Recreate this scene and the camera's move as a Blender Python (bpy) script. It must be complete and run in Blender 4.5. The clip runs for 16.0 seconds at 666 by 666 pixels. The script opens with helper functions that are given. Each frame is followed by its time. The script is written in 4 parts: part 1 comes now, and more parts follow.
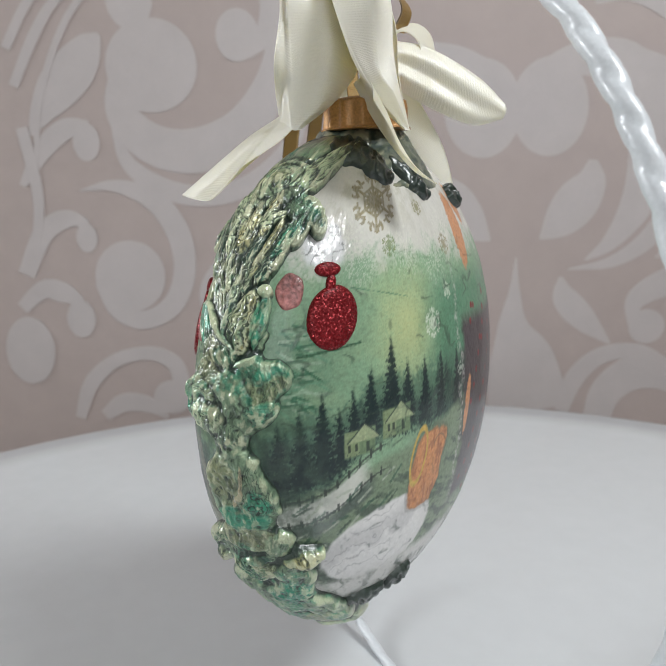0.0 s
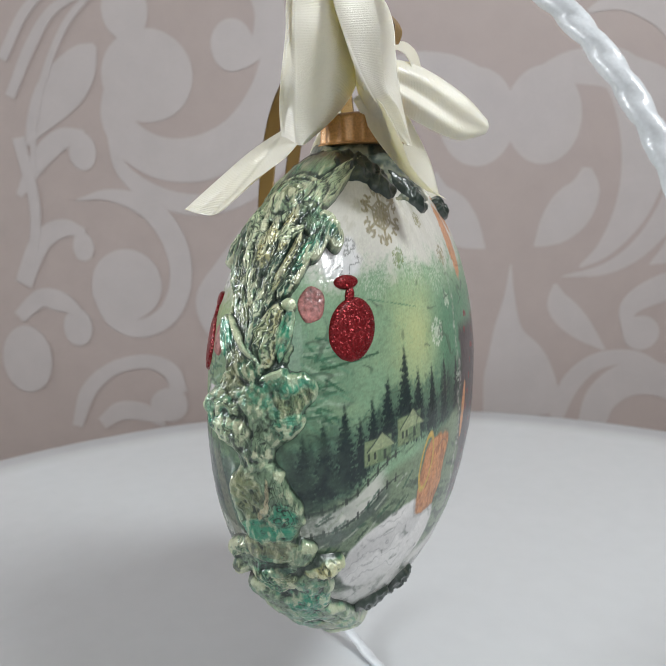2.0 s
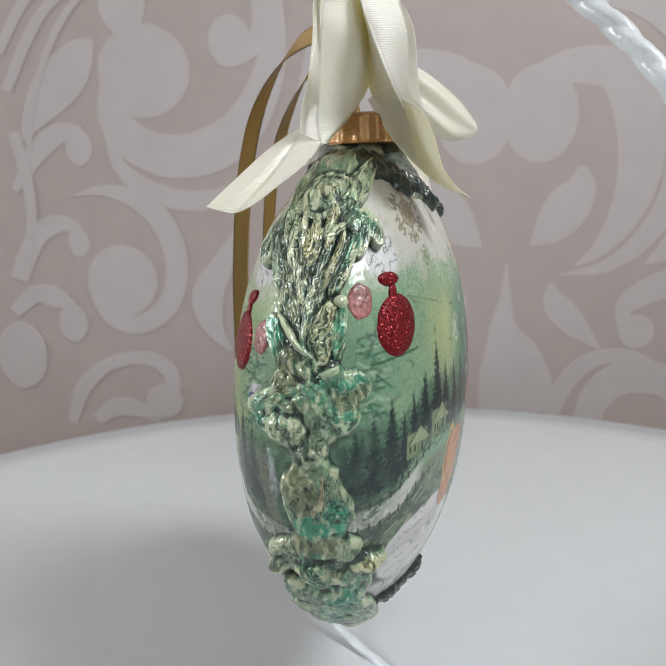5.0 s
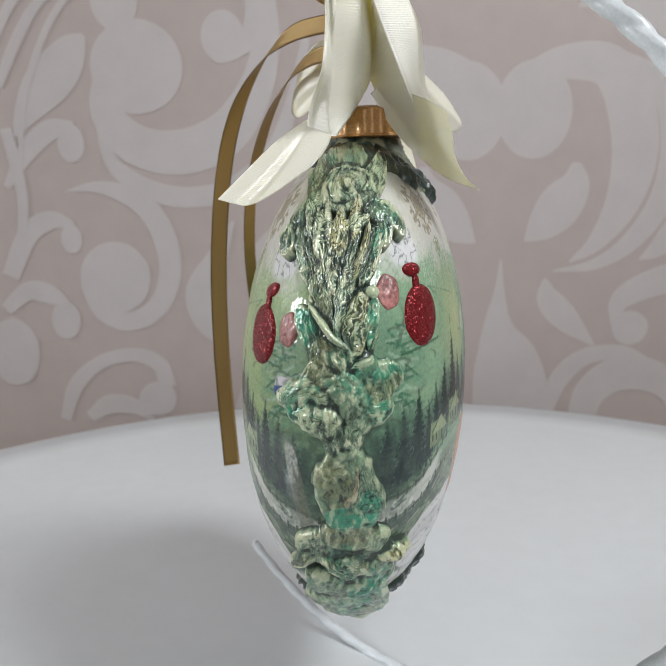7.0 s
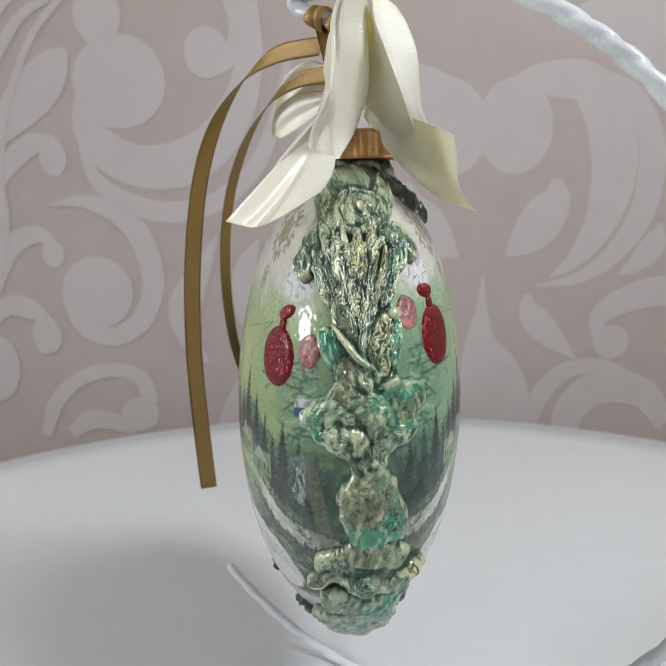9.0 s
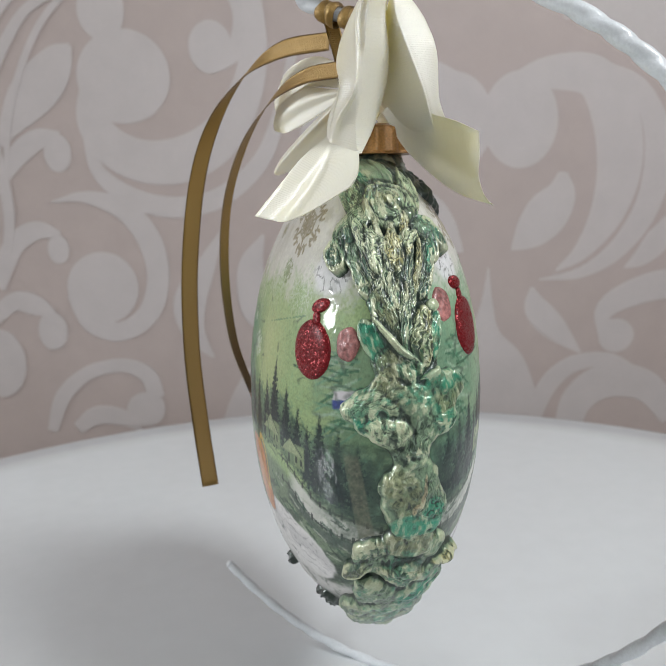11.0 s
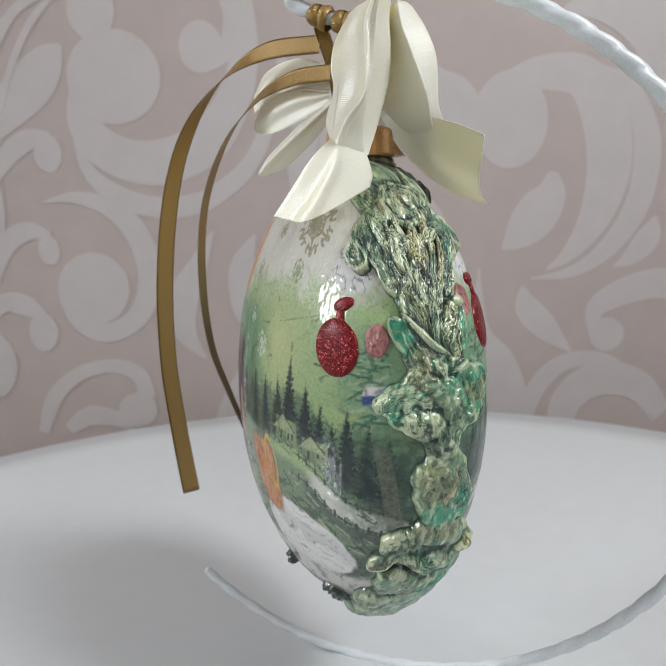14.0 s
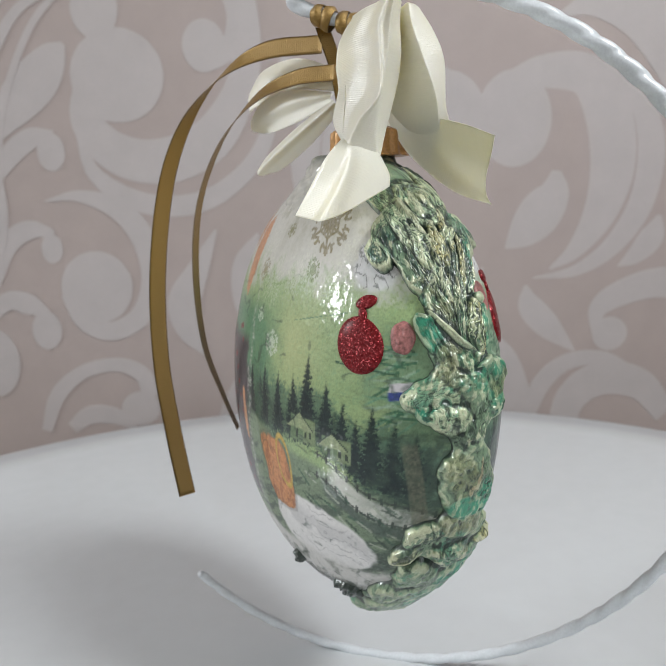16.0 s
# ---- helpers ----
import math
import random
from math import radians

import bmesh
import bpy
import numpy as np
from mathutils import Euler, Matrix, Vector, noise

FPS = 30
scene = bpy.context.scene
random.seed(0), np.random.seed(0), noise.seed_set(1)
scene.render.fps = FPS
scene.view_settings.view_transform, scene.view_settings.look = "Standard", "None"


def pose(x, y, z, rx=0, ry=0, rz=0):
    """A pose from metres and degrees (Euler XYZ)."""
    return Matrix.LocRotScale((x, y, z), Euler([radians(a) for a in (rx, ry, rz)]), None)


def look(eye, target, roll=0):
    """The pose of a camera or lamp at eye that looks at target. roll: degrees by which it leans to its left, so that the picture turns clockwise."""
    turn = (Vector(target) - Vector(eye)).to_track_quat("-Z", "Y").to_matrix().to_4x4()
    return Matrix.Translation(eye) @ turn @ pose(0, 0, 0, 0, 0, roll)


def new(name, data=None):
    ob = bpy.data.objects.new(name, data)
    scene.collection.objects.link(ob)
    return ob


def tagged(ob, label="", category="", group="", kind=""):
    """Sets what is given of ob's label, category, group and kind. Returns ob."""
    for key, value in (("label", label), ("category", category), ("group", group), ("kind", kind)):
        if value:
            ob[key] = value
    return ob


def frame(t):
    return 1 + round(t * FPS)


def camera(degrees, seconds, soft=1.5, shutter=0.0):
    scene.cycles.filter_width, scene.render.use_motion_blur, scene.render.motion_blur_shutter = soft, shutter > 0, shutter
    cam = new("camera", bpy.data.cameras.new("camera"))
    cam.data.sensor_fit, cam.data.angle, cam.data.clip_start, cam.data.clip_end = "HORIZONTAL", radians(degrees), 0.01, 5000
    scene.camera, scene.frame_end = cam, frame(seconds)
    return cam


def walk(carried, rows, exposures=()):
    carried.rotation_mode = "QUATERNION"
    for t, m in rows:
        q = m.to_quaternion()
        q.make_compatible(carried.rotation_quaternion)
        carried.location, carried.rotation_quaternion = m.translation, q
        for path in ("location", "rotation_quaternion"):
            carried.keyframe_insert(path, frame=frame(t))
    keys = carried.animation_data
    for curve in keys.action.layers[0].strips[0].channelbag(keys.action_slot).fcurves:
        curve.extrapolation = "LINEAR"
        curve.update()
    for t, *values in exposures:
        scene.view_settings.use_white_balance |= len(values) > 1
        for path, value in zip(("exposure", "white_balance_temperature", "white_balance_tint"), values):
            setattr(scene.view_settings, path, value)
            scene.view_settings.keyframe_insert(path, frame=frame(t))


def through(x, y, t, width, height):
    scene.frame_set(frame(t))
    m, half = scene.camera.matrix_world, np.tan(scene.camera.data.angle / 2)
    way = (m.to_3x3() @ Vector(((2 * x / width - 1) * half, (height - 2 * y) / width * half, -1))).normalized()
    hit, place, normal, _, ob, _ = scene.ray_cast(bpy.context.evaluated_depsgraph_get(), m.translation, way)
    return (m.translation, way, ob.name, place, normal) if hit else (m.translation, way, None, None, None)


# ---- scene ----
cam = camera(47.5, 16.0, 1.0)
cam.data.dof.use_dof = True
cam.data.dof.focus_distance = 0.185
cam.data.dof.aperture_fstop = 30.0
TABLE = 0.75            # top of the turntable
MID = TABLE + 0.1045    # height of the middle of the hanging ornament
# seconds, x, y, height over MID, yaw, pitch, lean to the right
EYES = [
    (0.0, -0.00040, -0.23976, 0.05640, -1.888, -10.603, 1.881),
    (0.5, 0.00030, -0.24052, 0.05758, -2.093, -10.548, 1.852),
    (1.0, 0.00169, -0.24040, 0.05846, -1.961, -10.579, 1.839),
    (1.5, 0.00290, -0.24146, 0.05872, -1.601, -10.282, 2.107),
    (2.0, 0.00271, -0.24182, 0.05860, -1.927, -10.209, 2.074),
    (2.5, 0.00170, -0.24225, 0.05845, -1.923, -10.253, 2.221),
    (3.0, 0.00137, -0.24260, 0.05996, -1.850, -10.303, 1.945),
    (3.5, 0.00098, -0.24276, 0.05979, -2.066, -10.513, 1.865),
    (4.0, 0.00169, -0.24152, 0.05927, -2.098, -10.553, 1.792),
    (6.5, 0.00220, -0.24196, 0.05944, -2.672, -10.397, 1.679),
    (7.0, 0.00228, -0.24076, 0.05804, -2.735, -10.656, 1.718),
    (7.5, 0.00146, -0.24007, 0.05931, -2.824, -10.511, 1.756),
    (8.0, 0.00301, -0.24055, 0.06011, -2.861, -10.237, 1.745),
    (8.5, 0.00202, -0.24076, 0.06091, -4.177, -10.035, 1.500),
    (9.0, 0.00005, -0.24003, 0.06094, -4.246, -9.868, 1.580),
    (9.5, -0.00193, -0.23895, 0.06018, -4.094, -9.948, 1.581),
    (12.0, -0.00273, -0.24080, 0.06160, -4.180, -10.363, 1.940),
    (12.5, -0.00334, -0.24067, 0.06020, -4.345, -10.337, 1.897),
    (13.0, -0.00381, -0.24012, 0.06077, -4.455, -10.418, 1.889),
    (13.5, -0.00341, -0.24073, 0.06101, -4.613, -10.352, 1.912),
    (14.0, -0.00242, -0.24079, 0.06153, -4.702, -10.331, 1.911),
    (14.5, -0.00198, -0.24035, 0.06049, -4.545, -10.362, 2.063),
    (15.0, -0.00112, -0.24062, 0.06024, -4.525, -10.390, 2.099),
    (15.5, -0.00123, -0.24098, 0.06050, -4.333, -10.366, 2.108),
    (16.0, -0.00238, -0.24062, 0.06189, -4.477, -10.449, 1.867),
]
walk(cam, [(t, pose(x, y, MID + z, 90 + pitch, 0, yaw) @ pose(0, 0, 0, 0, 0, -lean)) for t, x, y, z, yaw, pitch, lean in EYES])

# the turn of the turntable and of what stands on it: seconds, degrees
TURNS = [
    (0.0, -21.98), (0.5, -20.46), (1.0, -18.99), (1.5, -17.31), (2.0, -15.72), (2.5, -14.45), (3.0, -12.99), (3.5, -11.58), (4.0, -10.06), (6.5, -1.46), (7.0, 0.00), (7.5, 1.29), (8.0, 2.97), (8.5, 4.33), (9.0, 5.88), (9.5, 7.23), (12.0, 13.95), (12.5, 15.31), (13.0, 16.74), (13.5, 17.99), (14.0, 19.40), (14.5, 20.69), (15.0, 22.27), (15.5, 23.61), (16.0, 24.94),
]

# ---- light ----
world = bpy.data.worlds.new("world")
scene.world = world
world.use_nodes = True
sky = world.node_tree.nodes.new("ShaderNodeTexSky")
sky.sky_type, sky.sun_disc = "NISHITA", False
sky.sun_elevation, sky.sun_rotation = radians(30), radians(270)
world.node_tree.links.new(sky.outputs[0], world.node_tree.nodes["Background"].inputs[0])
world.node_tree.nodes["Background"].inputs[1].default_value = 0.1


def area_lamp(name, m, wide, high, watts, colour, label, category):
    data = bpy.data.lights.new(name, "AREA")
    data.shape, data.size, data.size_y, data.energy, data.color = "RECTANGLE", wide, high, watts, colour
    ob = new(name, data)
    ob.matrix_world = m
    return tagged(ob, label, category)


WINDOW = (-1.30, 0.12, 1.34)       # middle of the window's opening in the left wall
CEILING = 2.5
LAMP = (0.68, -0.46, 1.80)         # square lamp hung from the ceiling
FRONT = (0.25, -2.0, 1.55)         # middle of the unseen opening added behind the camera for fill light
area_lamp("opening_light", look((WINDOW[0] + 0.03, WINDOW[1], WINDOW[2]), (0, 0, 0.9)), 0.22, 0.28, 9.5, (0.92, 0.97, 1.0), "daylight in the small window's opening", "light")
# fill light added behind the camera, to brighten the bow and relief
area_lamp("opening_light", look((FRONT[0], FRONT[1] + 0.03, FRONT[2]), (0.1, 0.3, 1.0)), 0.9, 1.0, 7.0, (0.95, 0.98, 1.0), "added fill light behind the camera", "light")
area_lamp("panel_light", look((LAMP[0], LAMP[1], LAMP[2] - 0.012), (0.0, 0.1, 0.85)), 0.34, 0.34, 11.9, (0.95, 0.985, 1.0), "light of the square hanging lamp", "light")
scene.view_settings.exposure = 0.04


# ---- materials ----
def material(name, colour, rough=0.5, metal=0.0, coat=0.0, bump=0.0, scale=200.0, vary=0.12, coat_rough=0.1, sheen=0.0, space="Object", spots=None):
    """Principled surface whose colour varies at two scales, with fine relief."""
    mat = bpy.data.materials.new(name)
    mat.use_nodes = True
    nt = mat.node_tree
    n, l = nt.nodes, nt.links
    b = n["Principled BSDF"]
    b.inputs["Roughness"].default_value, b.inputs["Metallic"].default_value = rough, metal
    b.inputs["Coat Weight"].default_value, b.inputs["Coat Roughness"].default_value = coat, coat_rough
    b.inputs["Sheen Weight"].default_value = sheen
    co = n.new("ShaderNodeTexCoord")
    big, fine = n.new("ShaderNodeTexNoise"), n.new("ShaderNodeTexNoise")
    big.inputs["Scale"].default_value, fine.inputs["Scale"].default_value = scale * 0.06, scale
    big.inputs["Detail"].default_value = fine.inputs["Detail"].default_value = 4
    add = n.new("ShaderNodeMath")
    add.operation = "ADD"
    ramp = n.new("ShaderNodeMapRange")
    ramp.inputs["From Min"].default_value, ramp.inputs["From Max"].default_value = 0.6, 1.4
    ramp.inputs["To Min"].default_value, ramp.inputs["To Max"].default_value = 1 - vary, 1 + vary
    mul = n.new("ShaderNodeVectorMath")
    mul.operation = "SCALE"
    for t in (big, fine):
        l.new(co.outputs[space], t.inputs["Vector"])
    l.new(big.outputs[0], add.inputs[0]), l.new(fine.outputs[0], add.inputs[1])
    l.new(add.outputs[0], ramp.inputs[0]), l.new(ramp.outputs[0], mul.inputs["Scale"])
    if isinstance(colour, str):
        at = n.new("ShaderNodeAttribute")
        at.attribute_name = colour
        l.new(at.outputs["Color"], mul.inputs[0])
    else:
        mul.inputs[0].default_value = colour
    l.new(mul.outputs[0], b.inputs["Base Color"])
    if bump:
        bp = n.new("ShaderNodeBump")
        bp.inputs["Strength"].default_value, bp.inputs["Distance"].default_value = bump, 0.3 / scale
        l.new(fine.outputs[0], bp.inputs["Height"])
        l.new(bp.outputs[0], b.inputs["Normal"])
        if coat:
            l.new(bp.outputs[0], b.inputs["Coat Normal"])
    return mat


def satin(name, colour, glow, rough=0.32, thread=0.00022, through=0.25, selvage=1.06, ior=1.6, sheen=0.4, metal=0.0):
    """Satin ribbon: fine ribs across it, a silky sheen, and light that shines through."""
    mat = bpy.data.materials.new(name)
    mat.use_nodes = True
    n, l = mat.node_tree.nodes, mat.node_tree.links
    b = n["Principled BSDF"]
    b.inputs["Roughness"].default_value = rough
    b.inputs["Sheen Weight"].default_value, b.inputs["Sheen Roughness"].default_value = sheen, 0.4
    b.inputs["IOR"].default_value, b.inputs["Metallic"].default_value = ior, metal
    b.inputs["Anisotropic"].default_value, b.inputs["Specular IOR Level"].default_value = 0.5, 0.9
    tg = n.new("ShaderNodeTangent")
    tg.direction_type, tg.uv_map = "UV_MAP", "uv"
    l.new(tg.outputs[0], b.inputs["Tangent"])
    uv = n.new("ShaderNodeUVMap")
    uv.uv_map = "uv"
    sep = n.new("ShaderNodeSeparateXYZ")
    l.new(uv.outputs[0], sep.inputs[0])
    # woven selvage along both edges
    off = n.new("ShaderNodeMath")
    off.operation = "SUBTRACT"
    off.inputs[1].default_value = 0.5
    l.new(sep.outputs[1], off.inputs[0])
    far = n.new("ShaderNodeMath")
    far.operation = "ABSOLUTE"
    l.new(off.outputs[0], far.inputs[0])
    hem = n.new("ShaderNodeMapRange")
    hem.inputs["From Min"].default_value, hem.inputs["From Max"].default_value = 0.455, 0.47
    l.new(far.outputs[0], hem.inputs[0])
    tint = n.new("ShaderNodeMix")
    tint.data_type = "RGBA"
    tint.inputs["A"].default_value = (*colour, 1)
    tint.inputs["B"].default_value = (*[selvage * x for x in colour], 1)
    l.new(hem.outputs[0], tint.inputs["Factor"])
    l.new(tint.outputs["Result"], b.inputs["Base Color"])
    wave = n.new("ShaderNodeMath")
    wave.operation = "MULTIPLY"
    wave.inputs[1].default_value = 2 * math.pi / thread / 3
    sine = n.new("ShaderNodeMath")
    sine.operation = "SINE"
    l.new(sep.outputs[0], wave.inputs[0]), l.new(wave.outputs[0], sine.inputs[0])
    nz = n.new("ShaderNodeTexNoise")
    nz.inputs["Scale"].default_value = 900
    l.new(uv.outputs[0], nz.inputs["Vector"])
    ad = n.new("ShaderNodeMath")
    ad.operation = "MULTIPLY_ADD"
    ad.inputs[1].default_value = 0.5
    l.new(sine.outputs[0], ad.inputs[0]), l.new(nz.outputs[0], ad.inputs[2])
    bp = n.new("ShaderNodeBump")
    bp.inputs["Strength"].default_value, bp.inputs["Distance"].default_value = 0.45, 0.00012
    up = n.new("ShaderNodeMath")
    up.operation = "MULTIPLY_ADD"
    up.inputs[1].default_value = 3.0
    l.new(hem.outputs[0], up.inputs[0]), l.new(ad.outputs[0], up.inputs[2])
    l.new(up.outputs[0], bp.inputs["Height"])
    l.new(bp.outputs[0], b.inputs["Normal"])
    tr = n.new("ShaderNodeBsdfTranslucent")
    tr.inputs["Color"].default_value = (*glow, 1)
    mix = n.new("ShaderNodeMixShader")
    mix.inputs[0].default_value = through
    out = n["Material Output"]
    l.new(b.outputs[0], mix.inputs[1]), l.new(tr.outputs[0], mix.inputs[2]), l.new(mix.outputs[0], out.inputs[0])
    return mat


def glitter(name, colour):
    """Coarse glitter: small flakes that each lie at their own slant."""
    mat = material(name, colour, 0.35, 0.55, 0.12, 0.0, 1500, 0.3, 0.25)
    n, l = mat.node_tree.nodes, mat.node_tree.links
    b = n["Principled BSDF"]
    co = n.new("ShaderNodeTexCoord")
    vo = n.new("ShaderNodeTexVoronoi")
    vo.inputs["Scale"].default_value = 3600
    l.new(co.outputs["Object"], vo.inputs["Vector"])
    geo = n.new("ShaderNodeNewGeometry")
    sub = n.new("ShaderNodeVectorMath")
    sub.operation = "SUBTRACT"
    sub.inputs[1].default_value = (0.5, 0.5, 0.5)
    l.new(vo.outputs["Color"], sub.inputs[0])
    ma = n.new("ShaderNodeVectorMath")
    ma.operation = "MULTIPLY_ADD"
    ma.inputs[1].default_value = (1.0, 1.0, 1.0)
    l.new(sub.outputs[0], ma.inputs[0]), l.new(geo.outputs["Normal"], ma.inputs[2])
    no = n.new("ShaderNodeVectorMath")
    no.operation = "NORMALIZE"
    l.new(ma.outputs[0], no.inputs[0]), l.new(no.outputs[0], b.inputs["Normal"])
    return mat


def faceted(mat, scale, amount):
    """Crumpled foil: the surface breaks into small facets that catch the light one by one."""
    n, l = mat.node_tree.nodes, mat.node_tree.links
    b = n["Principled BSDF"]
    was = b.inputs["Normal"].links[0].from_socket
    co, vo = n.new("ShaderNodeTexCoord"), n.new("ShaderNodeTexVoronoi")
    vo.inputs["Scale"].default_value = scale
    l.new(co.outputs["Object"], vo.inputs["Vector"])
    sub, ma, no = n.new("ShaderNodeVectorMath"), n.new("ShaderNodeVectorMath"), n.new("ShaderNodeVectorMath")
    sub.operation, ma.operation, no.operation = "SUBTRACT", "MULTIPLY_ADD", "NORMALIZE"
    sub.inputs[1].default_value = (0.5, 0.5, 0.5)
    ma.inputs[1].default_value = (amount, amount, amount)
    l.new(vo.outputs["Color"], sub.inputs[0]), l.new(sub.outputs[0], ma.inputs[0]), l.new(was, ma.inputs[2])
    l.new(ma.outputs[0], no.inputs[0])
    l.new(no.outputs[0], b.inputs["Normal"]), l.new(no.outputs[0], b.inputs["Coat Normal"])
    return mat


PAPER = material("wallpaper_ground", (0.385, 0.322, 0.303), 0.5, 0.0, 0.0, 0.25, 900, 0.05)
SCROLL = material("wallpaper_scroll", (0.445, 0.405, 0.40), 0.4, 0.0, 0.0, 0.15, 900, 0.05)
PLASTER = material("painted_plaster", (0.72, 0.70, 0.67), 0.8, 0.0, 0.0, 0.2, 300, 0.04)
FLOORING = material("grey_floor", (0.25, 0.22, 0.2), 0.5, 0.0, 0.0, 0.1, 60, 0.15)
TABLETOP = material("white_gloss_board", (0.565, 0.585, 0.60), 0.22, 0.0, 0.35, 0.02, 90, 0.03)
CORD = material("white_twisted_cord", (0.66, 0.69, 0.72), 0.32, 0.0, 0.25, 0.4, 1400, 0.12)
PRINT = material("varnished_paper_print", "print", 0.5, 0.0, 0.6, 0.3, 700, 0.05, 0.09)
RELIEF = material("gilded_green_relief", "print", 0.32, 0.15, 0.55, 0.35, 2600, 0.25, 0.14)
faceted(RELIEF, 1100, 0.15)
varnish = PRINT.node_tree.nodes["Principled BSDF"].inputs
varnish["Specular IOR Level"].default_value = 0.25
PRINT.node_tree.links.remove(varnish["Coat Normal"].links[0])
CREAM = satin("cream_satin", (1.0, 1.0, 0.985), (1.0, 0.92, 0.40), 0.31, 0.00020, 0.30, 1.0, 2.1, 0.3)
GOLD = satin("bronze_satin", (0.34, 0.205, 0.05), (0.30, 0.17, 0.035), 0.36, 0.00022, 0.08, 0.40, 1.5, 0.05, 0.45)
COPPER = material("copper_cap", (0.42, 0.215, 0.07), 0.42, 0.35, 0.3, 0.6, 1500, 0.45)
RED = glitter("red_glitter", (0.20, 0.004, 0.008))
PINK = material("pink_print", (0.31, 0.125, 0.115), 0.5, 0.0, 0.25, 0.5, 1100, 1.0)
DARKLEAF = material("dark_green_paint", (0.025, 0.04, 0.032), 0.3, 0.1, 0.5, 0.6, 1800, 0.5)
METAL = material("brushed_metal", (0.5, 0.5, 0.5), 0.35, 0.9, 0.0, 0.1, 300, 0.1)
GLASS = bpy.data.materials.new("window_glass")
GLASS.use_nodes = True
GLASS.node_tree.nodes["Principled BSDF"].inputs["Transmission Weight"].default_value = 1.0
GLASS.node_tree.nodes["Principled BSDF"].inputs["Roughness"].default_value = 0.02
FRAME = material("white_frame_paint", (0.8, 0.8, 0.78), 0.4, 0.0, 0.1, 0.05, 300, 0.03)


# ---- builders ----
def mesh_of(name, verts, faces, mat, smooth=True):
    me = bpy.data.meshes.new(name)
    verts = np.asarray(verts, dtype=np.float32).reshape(-1, 3)
    faces = np.asarray(faces, dtype=np.int32)
    me.vertices.add(len(verts))
    me.vertices.foreach_set("co", verts.ravel())
    k = faces.shape[1]
    me.loops.add(faces.size)
    me.loops.foreach_set("vertex_index", faces.ravel())
    me.polygons.add(len(faces))
    me.polygons.foreach_set("loop_start", np.arange(0, faces.size, k, dtype=np.int32))
    me.polygons.foreach_set("use_smooth", np.full(len(faces), smooth))
    me.update(calc_edges=True)
    me.materials.append(mat)
    return me


def placed(name, me, parent=None, label=""):
    ob = new(name, me)
    ob.parent = parent
    return tagged(ob, label)


def part(name, bm, mat, parent=None, label="", smooth=True):
    me = bpy.data.meshes.new(name)
    bm.to_mesh(me)
    bm.free()
    for p in me.polygons:
        p.use_smooth = smooth
    me.materials.append(mat)
    return placed(name, me, parent, label)


def grid_faces(nu, nv, wrap=False):
    i, j = np.meshgrid(np.arange(nu if wrap else nu - 1), np.arange(nv - 1), indexing="ij")
    a, b = i * nv + j, ((i + 1) % nu) * nv + j
    return np.stack([a, b, b + 1, a + 1], -1).reshape(-1, 4)


def box(bm, lo, hi, bevel=0.0):
    v = bmesh.ops.create_cube(bm, size=1.0)["verts"]
    for p in v:
        p.co = Vector([lo[k] + (hi[k] - lo[k]) * (p.co[k] + 0.5) for k in range(3)])
    if bevel:
        e = list({e for p in v for e in p.link_edges})
        bmesh.ops.bevel(bm, geom=e, offset=bevel, segments=2, affect="EDGES", profile=0.7)


def smooth_path(pts, n):
    """A smooth curve through the points, n places along it."""
    p = np.asarray(pts, float)
    q = np.vstack([2 * p[0] - p[1], p, 2 * p[-1] - p[-2]])
    out = []
    for t in np.linspace(0, len(p) - 1, n):
        i = min(int(t), len(p) - 2)
        f = t - i
        a, b, c, d = q[i:i + 4]
        out.append(0.5 * (2 * b + (c - a) * f + (2 * a - 5 * b + 4 * c - d) * f ** 2 + (3 * b - a - 3 * c + d) * f ** 3))
    return np.array(out)


def tube(path, radius, sides, twist=0.0, strands=0, depth=0.0, ends=True):
    """Verts and faces of a round cord along a path, with the ridges of its twisted strands."""
    p = np.asarray(path)
    tan = np.gradient(p, axis=0)
    tan /= np.linalg.norm(tan, axis=1)[:, None]
    ref = np.array([0.3, 0.9, 0.2])
    run = np.r_[0, np.cumsum(np.linalg.norm(np.diff(p, axis=0), axis=1))]
    vs = []
    for k in range(len(p)):
        x = np.cross(tan[k], ref)
        x /= np.linalg.norm(x)
        y = np.cross(tan[k], x)
        a = np.linspace(0, 2 * np.pi, sides, endpoint=False)
        rad = np.broadcast_to(radius, len(p))[k]
        r = rad * np.ones(sides)
        if strands:
            ph = strands * a + twist * run[k] + 0.4 * math.sin(run[k] * 160)
            r = rad * (1.03 - depth * np.abs(np.sin(ph / 2)) ** 4 + 0.02 * np.sin(run[k] * 330 + 2 * a) + 0.015 * np.sin(5 * a + run[k] * 2100))
        if ends and k in (0, len(p) - 1):
            r = r * 0.55
        vs.append(p[k] + r[:, None] * (np.cos(a)[:, None] * x + np.sin(a)[:, None] * y))
    nk = len(p)
    f = grid_faces(nk, sides)
    k = np.arange(nk - 1) * sides
    f = np.vstack([f, np.stack([k + sides - 1, k + 2 * sides - 1, k + sides, k], 1)])
    v = np.vstack(vs + [p[:1], p[-1:]])
    return v, f


# ---- the room ----
BACK = 0.3575                      # face of the papered wall, behind the turntable


def wall(name, lo, hi, mat, label):
    bm = bmesh.new()
    box(bm, lo, hi)
    return tagged(part(name, bm, mat, None, label, False), kind="structure")


